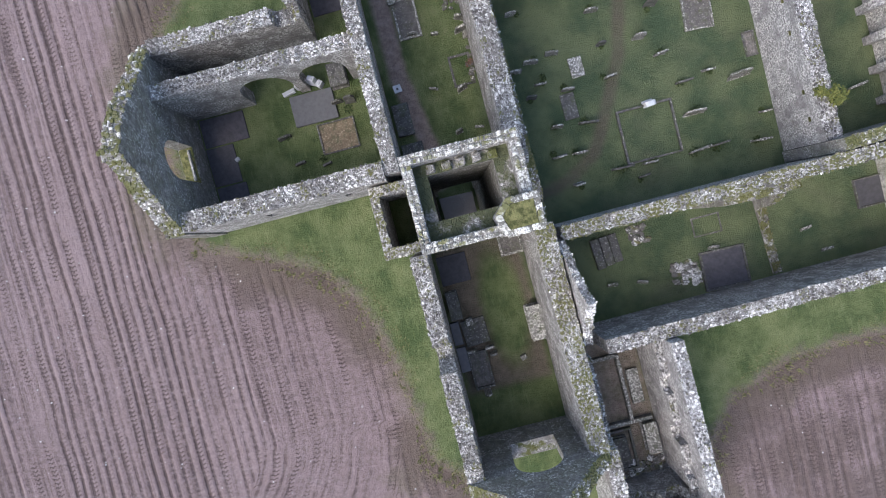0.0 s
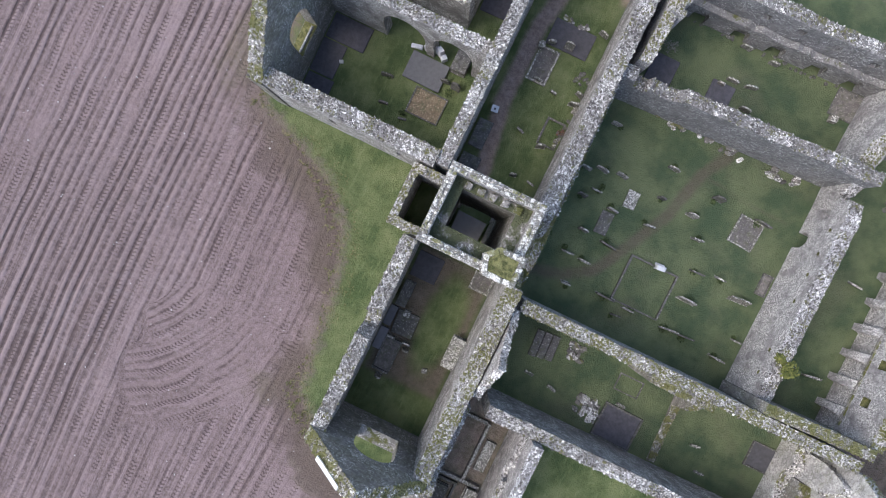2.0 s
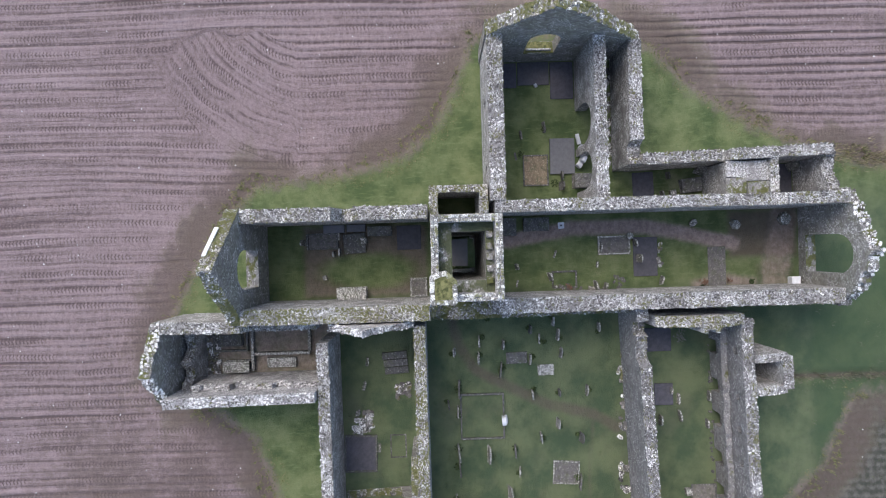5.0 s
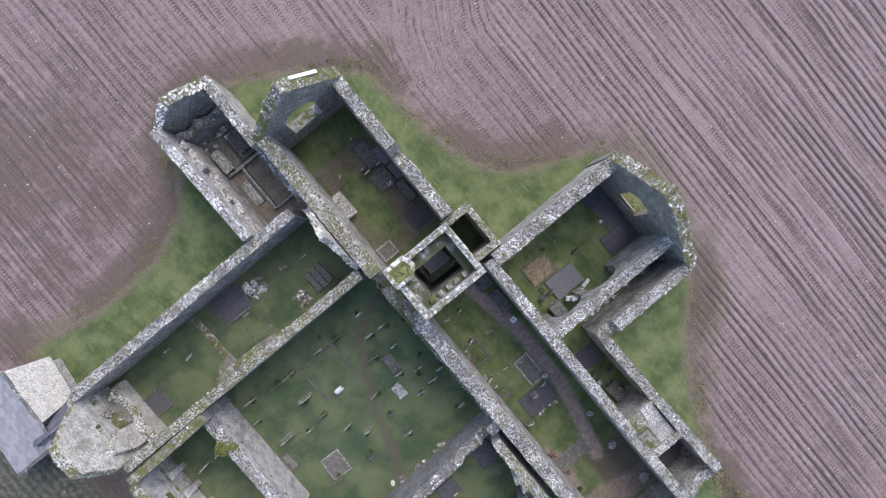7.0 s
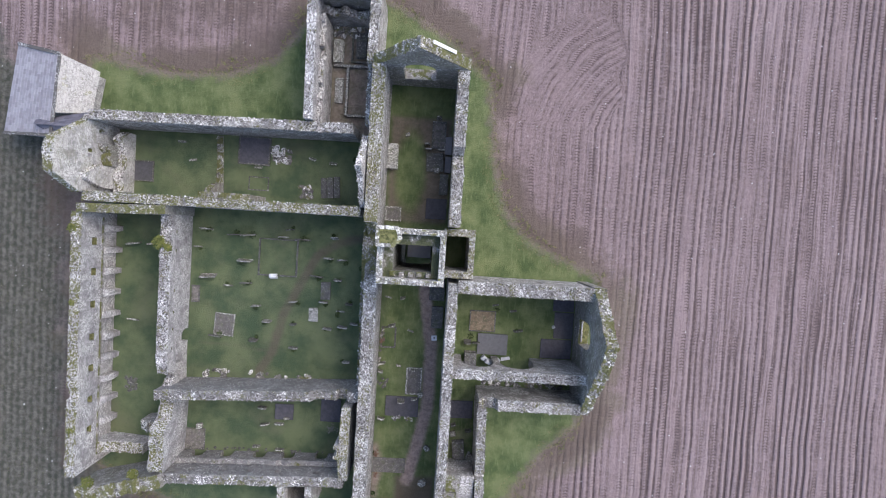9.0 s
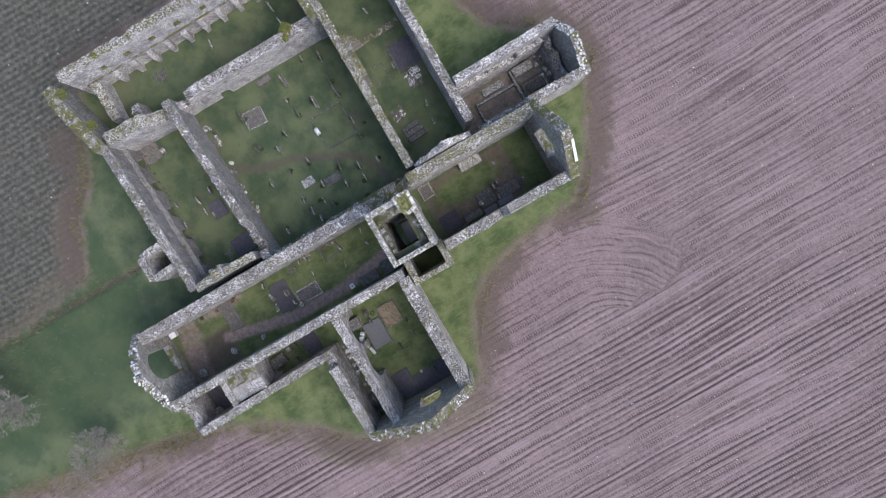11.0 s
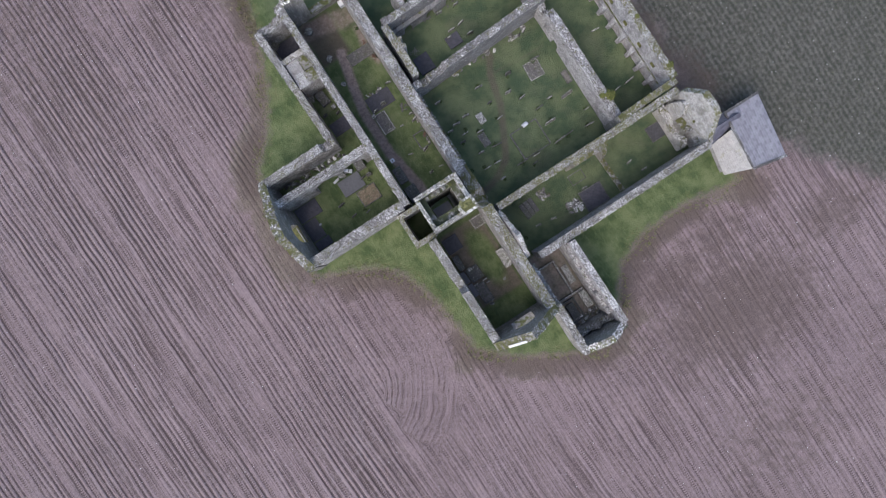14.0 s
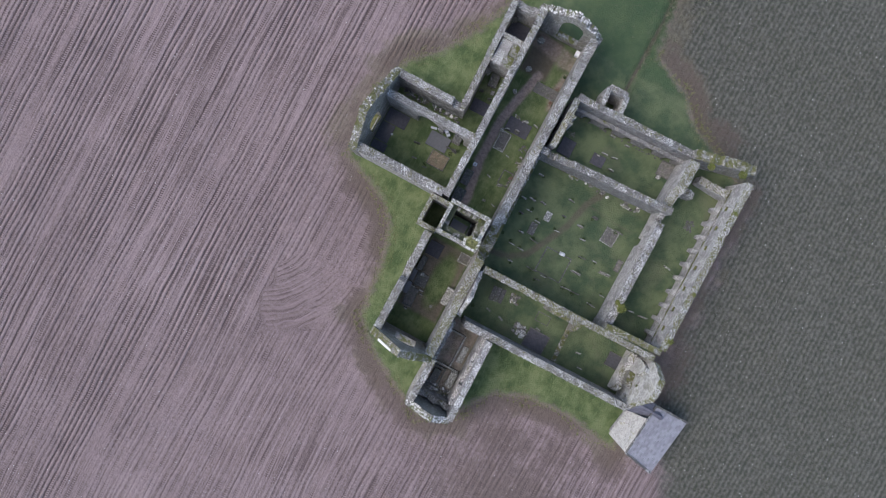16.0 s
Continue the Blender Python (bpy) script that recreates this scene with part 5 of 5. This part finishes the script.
rubble("fallen_masonry", -1.6, -17.0, 0.4, -16.7, 12, 0.16, M_CAP, "lichened stones at the dark slab's edge")
# chancel
chest(-3.55, 7.6, -2.6, 9.95, 0.95, M_GREY, "grey table tomb against the chancel wall", 0.0)
slab("stone_block", -1.95, 10.85, -1.55, 11.2, 0.0, 0.3, M_GREY, "small pale block on the chancel floor", "stone block", 0.3)
kerbed(0.6, 9.85, 1.95, 12.45, M_CHIP, "kerbed enclosure with dark chippings in the chancel", kerb=M_DARK, h=0.3)
chest(1.62, 5.42, 2.36, 7.3, 0.8, M_DARK, "dark box tomb along the chancel wall")
slab("stone_block", 1.0, 7.45, 1.5, 7.95, 0.0, 0.5, M_GREY, "squat pale stone block by the tombs", "stone block", 0.1)
slab("ledger_slab", 1.95, 9.3, 2.6, 11.0, 0.0, 0.4, M_BLUE, "bluish ledger along the chancel wall", "ledger slab")
slab("ledger_slab", 0.2, 7.6, 1.85, 9.4, 0.0, 0.25, M_DARK, "broad dark ledger in the chancel", "ledger slab", 0.05)
slab("ledger_slab", 2.0, 7.55, 2.6, 9.1, 0.0, 0.35, M_BLUE, "bluish ledger beside a dark tomb", "ledger slab")
slab("ledger_slab", 0.4, 3.0, 2.4, 5.0, 0.0, 0.08, M_SLATE, "dark worn ledger at the tower foot", "ledger slab")
for x, y, w in ((1.6, 9.7, 0.6), (0.2, 10.2, 0.5), (0.35, 9.75, 0.6), (1.2, 12.7, 0.5)):
    headstone(x, y, w, 0.8, M_GREY, "small grey headstone among chancel tombs", "chancel headstones", 0.0, random.uniform(-0.15, 0.15))
kerbed(-3.5, 2.6, -1.95, 4.0, M_CHIP, "kerbed brown plot at the tower foot", kerb=M_GREY, h=0.2)
# sacristy
for i, (x0, y0, x1, y1) in enumerate(((-7.95, 12.4, -7.7, 17.0), (-9.2, 17.0, -5.5, 17.25), (-7.7, 12.3, -5.5, 12.55))):
    slab("kerb_wall", x0, y0, x1, y1, 0.0, 0.45, M_GREY, "low stone divider across the sacristy floor", "low wall", group="sacristy dividers")
chest(-9.2, 17.3, -8.35, 19.4, 0.85, M_GREY, "grey box tomb in the sacristy")
chest(-7.1, 18.0, -6.2, 19.9, 0.5, M_DARK, "low dark box tomb in the sacristy")
kerbed(-7.6, 17.5, -5.6, 20.4, None, "kerbed grassy plot on the sacristy floor", kerb=M_DARK, w=0.16, h=0.3)
slab("ledger_slab", -9.0, 13.6, -8.2, 16.0, 0.0, 0.3, M_GREY, "grey ledger along the sacristy wall", "ledger slab")
rubble("fallen_masonry", -9.8, 20.0, -5.6, 21.5, 130, 0.2, M_CAP, "heap of fallen stones under the sacristy end wall")
wall("wall_sacristy_threshold", (-9.0, 11.1), (-6.9, 11.1), 0.3, 1.6, "low broken doorway wall", M_WALL_SHADED, M_CAP, caps=False)

# ---------------------------------------------------------------- plants
LEAF = Mat("yellow_green_leaf")
LEAF.color(LEAF.mix(LEAF.island(), (0.06, 0.08, 0.02), (0.20, 0.20, 0.06)))
TWIG = Mat("grey_twig")
TWIG.color(TWIG.mix(TWIG.noise(6), (0.16, 0.145, 0.125), (0.32, 0.30, 0.265)))
STRAW = Mat("dry_grass_blade")
_i = STRAW.island()
STRAW.color(STRAW.mix(_i, (0.075, 0.095, 0.03), (0.26, 0.23, 0.12)))


def leaves(x, y, z, r, count, size=0.09):
    vs, fs = [], []
    for _ in range(count):
        d = Vector((random.gauss(0, 1), random.gauss(0, 1), random.gauss(0, 0.6)))
        d = d.normalized() * r * random.random() ** 0.4 * (0.75 + 0.4 * noise.noise((d.x * 2 + x, d.y * 2 + y, d.z)))
        c = Vector((x, y, z)) + d
        a = Vector((random.uniform(-1, 1), random.uniform(-1, 1), random.uniform(-0.4, 0.4))).normalized() * size * random.uniform(0.6, 1.4)
        b = a.cross(Vector((random.uniform(-0.5, 0.5), random.uniform(-0.5, 0.5), 1))).normalized() * a.length * 0.6
        k = len(vs)
        vs += [c - a, c + b, c + a, c - b]
        fs.append((k, k + 1, k + 2, k + 3))
    return vs, fs


def wall_shrub(x, y, z, r, count):
    ob = tagged(new("wall_shrub"), "yellow-green shrub rooted in the wall head", "shrub")
    ob.location = (0, 0, 0)
    vs, fs = leaves(x, y, z, r, count)
    raw("foliage", vs, fs, LEAF.m, ob)
    bm = bmesh.new()
    for i in range(5):
        a = random.uniform(0, 6.28)
        tip = Vector((x + math.cos(a) * r * 0.6, y + math.sin(a) * r * 0.6, z + r * 0.3))
        o = Vector((x, y, z - r * 0.6))
        sd = Vector((0.02, 0.02, 0))
        f = [bm.verts.new(v) for v in (o - sd, o + sd, tip)]
        bm.faces.new(f)
    part("stem", bm, TWIG.m, ob)


for x, y, z, r, c in ((-23.0, -0.6, 4.4, 0.75, 420), (-22.3, -1.1, 4.2, 0.4, 160), (-30.1, 0.2, 5.2, 0.55, 220), (-29.95, -6.4, 5.25, 0.35, 120), (-28.6, -22.8, 4.4, 0.7, 260), (-24.6, -21.9, 4.2, 0.6, 240), (-29.7, -17.8, 5.2, 0.4, 130)):
    wall_shrub(x, y, z, r, c)


def bare_tree(x, y, height, spread, label, depth=5, name="bare_tree"):
    """A leafless tree: a tapered trunk with limbs that fork into fine twigs."""
    ob = tagged(new(name), label, "tree")
    ob.location = (x, y, 0)
    trunk, twigs = bmesh.new(), bmesh.new()

    def limb(bm, p, d, length, r0, r1):
        q_ = p + d * length
        s = d.orthogonal().normalized()
        t = d.cross(s)
        n_ = 6 if r0 > 0.05 else 3
        a = [bm.verts.new(p + (s * math.cos(i * 2 * math.pi / n_) + t * math.sin(i * 2 * math.pi / n_)) * r0) for i in range(n_)]
        b = [bm.verts.new(q_ + (s * math.cos(i * 2 * math.pi / n_) + t * math.sin(i * 2 * math.pi / n_)) * r1) for i in range(n_)]
        for i in range(n_):
            bm.faces.new((a[i], a[(i + 1) % n_], b[(i + 1) % n_], b[i]))
        return q_

    def grow(p, d, length, r, level_):
        r = max(r, 0.016)
        q_ = limb(trunk if level_ < 2 else twigs, p, d, length, r, r * 0.68)
        if level_ >= depth:
            return
        for _ in range(3 if level_ else 5):
            nd = (d + Vector((random.uniform(-1, 1), random.uniform(-1, 1), random.uniform(-0.35, 0.55))) * spread).normalized()
            grow(q_ if random.random() < 0.7 else p.lerp(q_, random.uniform(0.5, 0.95)), nd, length * random.uniform(0.6, 0.85), r * 0.6, level_ + 1)

    grow(Vector((0, 0, -0.2)), Vector((0.03, 0.02, 1)), height * 0.3, height * 0.019, 0)
    part("trunk", trunk, TWIG.m, ob)
    part("crown", twigs, TWIG.m, ob)
    return ob


bare_tree(-8.6, -46.6, 11.0, 0.8, "leafless grey tree in the rough grass", 7)
bare_tree(-5.4, -45.4, 7.5, 0.85, "small leafless tree beside a larger one", 7)
bare_tree(3.1, -39.9, 5.2, 1.05, "low leafless thorn bush beside the field edge", 7, "thorn_bush")
RUST = Mat("rust_brown_bramble")
RUST.color(RUST.mix(RUST.noise(6), (0.12, 0.065, 0.045), (0.26, 0.15, 0.105)))
for x, y, h in ((-3.1, -20.4, 1.0), (-3.0, -9.2, 0.8), (-2.9, -22.6, 0.7)):
    for ob in bare_tree(x, y, h, 1.3, "rust-brown dead bramble by the nave wall", 4, "bramble").children:
        ob.data.materials[0] = RUST.m
bare_tree(-7.4, -18.2, 1.5, 1.1, "small leafless shrub by the narrow gable", 4, "bare_shrub")

WEED = Mat("dark_weed_leaf")
WEED.color(WEED.mix(WEED.island(), (0.02, 0.035, 0.012), (0.075, 0.10, 0.035)))
wv, wf = [], []
for x, y, w in [q_ for q_ in GARTH] + [(-5.4, -2.5, 1), (-5.3, -5.0, 1), (-5.3, -9.0, 1), (-8.0, -6.9, 1), (8.0, -5.3, 1), (10.0, -7.2, 1), (5.6, -8.5, 1.4), (-3.2, -20.3, 1.2), (-2.9, -24.5, 1.0), (-7.0, 8.5, 1.0)]:
    vs, fs = leaves(x + random.uniform(-0.4, 0.4), y + random.uniform(-0.3, 0.3), 0.12, 0.32 * w, 70, 0.07)
    k = len(wv)
    wv += vs
    wf += [tuple(i + k for i in f) for f in fs]
tagged(raw("weed_clumps", wv, wf, WEED.m), "dark weeds grown round the old headstones", "weeds", kind="stuff")

# rough tussocks where the mown grass meets the plough, and stones in the soil
tx, ty = np.random.uniform(-34, 20, 36000), np.random.uniform(-62, 27, 36000)
dd = edge_distance(tx, ty, GRASS_EDGE)
keep = (np.abs(dd - 0.1) < 0.9 + 0.5 * np.sin(tx * 0.7 + ty * 0.5)) & ((ty > -34) | (tx > -4))
tv, tf = [], []
for x, y in list(zip(tx[keep], ty[keep]))[:5200]:
    for _ in range(6):
        a, r_, h = random.uniform(0, 6.28), random.uniform(0.1, 0.3), random.uniform(0.06, 0.24)
        bx, by = x + random.uniform(-0.12, 0.12), y + random.uniform(-0.12, 0.12)
        k = len(tv)
        w = 0.03
        tv += [(bx - w * math.sin(a), by + w * math.cos(a), -0.05), (bx + w * math.sin(a), by - w * math.cos(a), -0.05), (bx + r_ * math.cos(a), by + r_ * math.sin(a), h)]
        tf.append((k, k + 1, k + 2))
tagged(raw("grass_tussocks", tv, tf, STRAW.m), "rough dry grass tussocks along the field edge", "grass", kind="stuff")
sx, sy = np.random.uniform(-70, 70, 1700), np.random.uniform(-70, 70, 1700)
sd_ = edge_distance(sx, sy, GRASS_EDGE)
spots = [(x, y, -0.1, *(np.random.uniform(0.025, 0.075, 2)), 0.05, random.uniform(0, 3)) for x, y, e in zip(sx, sy, sd_) if e < -1.0]
vs, fs = stones(spots)
STONE = Mat("field_stone")
STONE.color(STONE.mix(STONE.island(), (0.30, 0.27, 0.26), (0.72, 0.70, 0.68)))
tagged(raw("field_stones", vs, fs, STONE.m), "pale stones scattered through the ploughed soil", "stones", kind="stuff")

# a bank of long bleached grass along the field edge, and tufts in rows on the winter stubble


def blades(spots):
    vs, fs = [], []
    for x, y, count, reach, tall in spots:
        for _ in range(count):
            a, r_, h = random.uniform(0, 6.28), random.uniform(0.3, 1) * reach, random.uniform(0.3, 1) * tall
            bx, by = x + random.uniform(-0.5, 0.5) * reach, y + random.uniform(-0.5, 0.5) * reach
            k, w = len(vs), 0.13 * reach
            vs += [(bx - w * math.sin(a), by + w * math.cos(a), -0.16), (bx + w * math.sin(a), by - w * math.cos(a), -0.16), (bx + r_ * math.cos(a), by + r_ * math.sin(a), h)]
            fs.append((k, k + 1, k + 2))
    return vs, fs


BLEACHED = Mat("bleached_grass_blade")
BLEACHED.color(BLEACHED.mix(BLEACHED.island(), (0.13, 0.115, 0.065), (0.36, 0.31, 0.20)))
bank = []
for (x0, y0), (x1, y1) in (((7.6, -30.5), (6.9, -34.8)), ((6.9, -34.8), (5.5, -42.5)), ((5.5, -42.5), (4.2, -49.8)), ((4.2, -49.8), (3.0, -58))):
    for i in range(int(math.hypot(x1 - x0, y1 - y0) * 26)):
        k = random.random()
        y = y0 + (y1 - y0) * k
        wide = 0.35 + min(0.55, 0.04 * (-30 - y))
        bank.append((x0 + (x1 - x0) * k + random.gauss(0, wide), y, 6, 0.32, 0.35))
tagged(raw("bleached_grass", *blades(bank), BLEACHED.m), "bank of long bleached grass along the field edge", "grass", kind="stuff")
ROUGH = Mat("rough_grass_blade")
ROUGH.color(ROUGH.mix(ROUGH.island(), (0.07, 0.08, 0.045), (0.21, 0.20, 0.14)))
rough = [(random.gauss(-8.5, 4.0), random.gauss(-47, 6.0), 6, 0.4, 0.3) for _ in range(700)] + [(random.gauss(-11.6, 0.35), random.uniform(-50, -26), 6, 0.3, 0.25) for _ in range(240)]
tagged(raw("rough_grass", *blades(rough), ROUGH.m), "rough pale grass beneath the bare tree and ditch", "grass", kind="stuff")
TUFT = Mat("winter_crop_blade")
TUFT.color(TUFT.mix(TUFT.island(), (0.05, 0.06, 0.034), (0.16, 0.16, 0.10)))
sown = []
for i in range(70):
    row_x = -13.0 - i * 0.7
    for y in np.arange(-58, 44, 0.5):
        x = row_x + 0.25 * math.sin(y * 0.11 + i * 0.02)
        lim = np.interp(y, [-140, -45, -33, -29, -25, -20, 7, 15, 24, 30, 36, 60], [-12.5, -13.5, -15.5, -19, -29, -35, -35, -40, -47, -53, -46, -48])
        if x < lim and random.random() < 0.95 * min(1, max(0.12, 0.55 + 1.3 * noise.noise((x * 0.09, y * 0.09, 3)))):
            sown.append((x + random.uniform(-0.08, 0.08), y + random.uniform(-0.15, 0.15), 4, 0.22, 0.14))
tagged(raw("crop_tufts", *blades(sown), TUFT.m), "rows of thin winter crop tufts on stubble soil", "crop", kind="stuff")
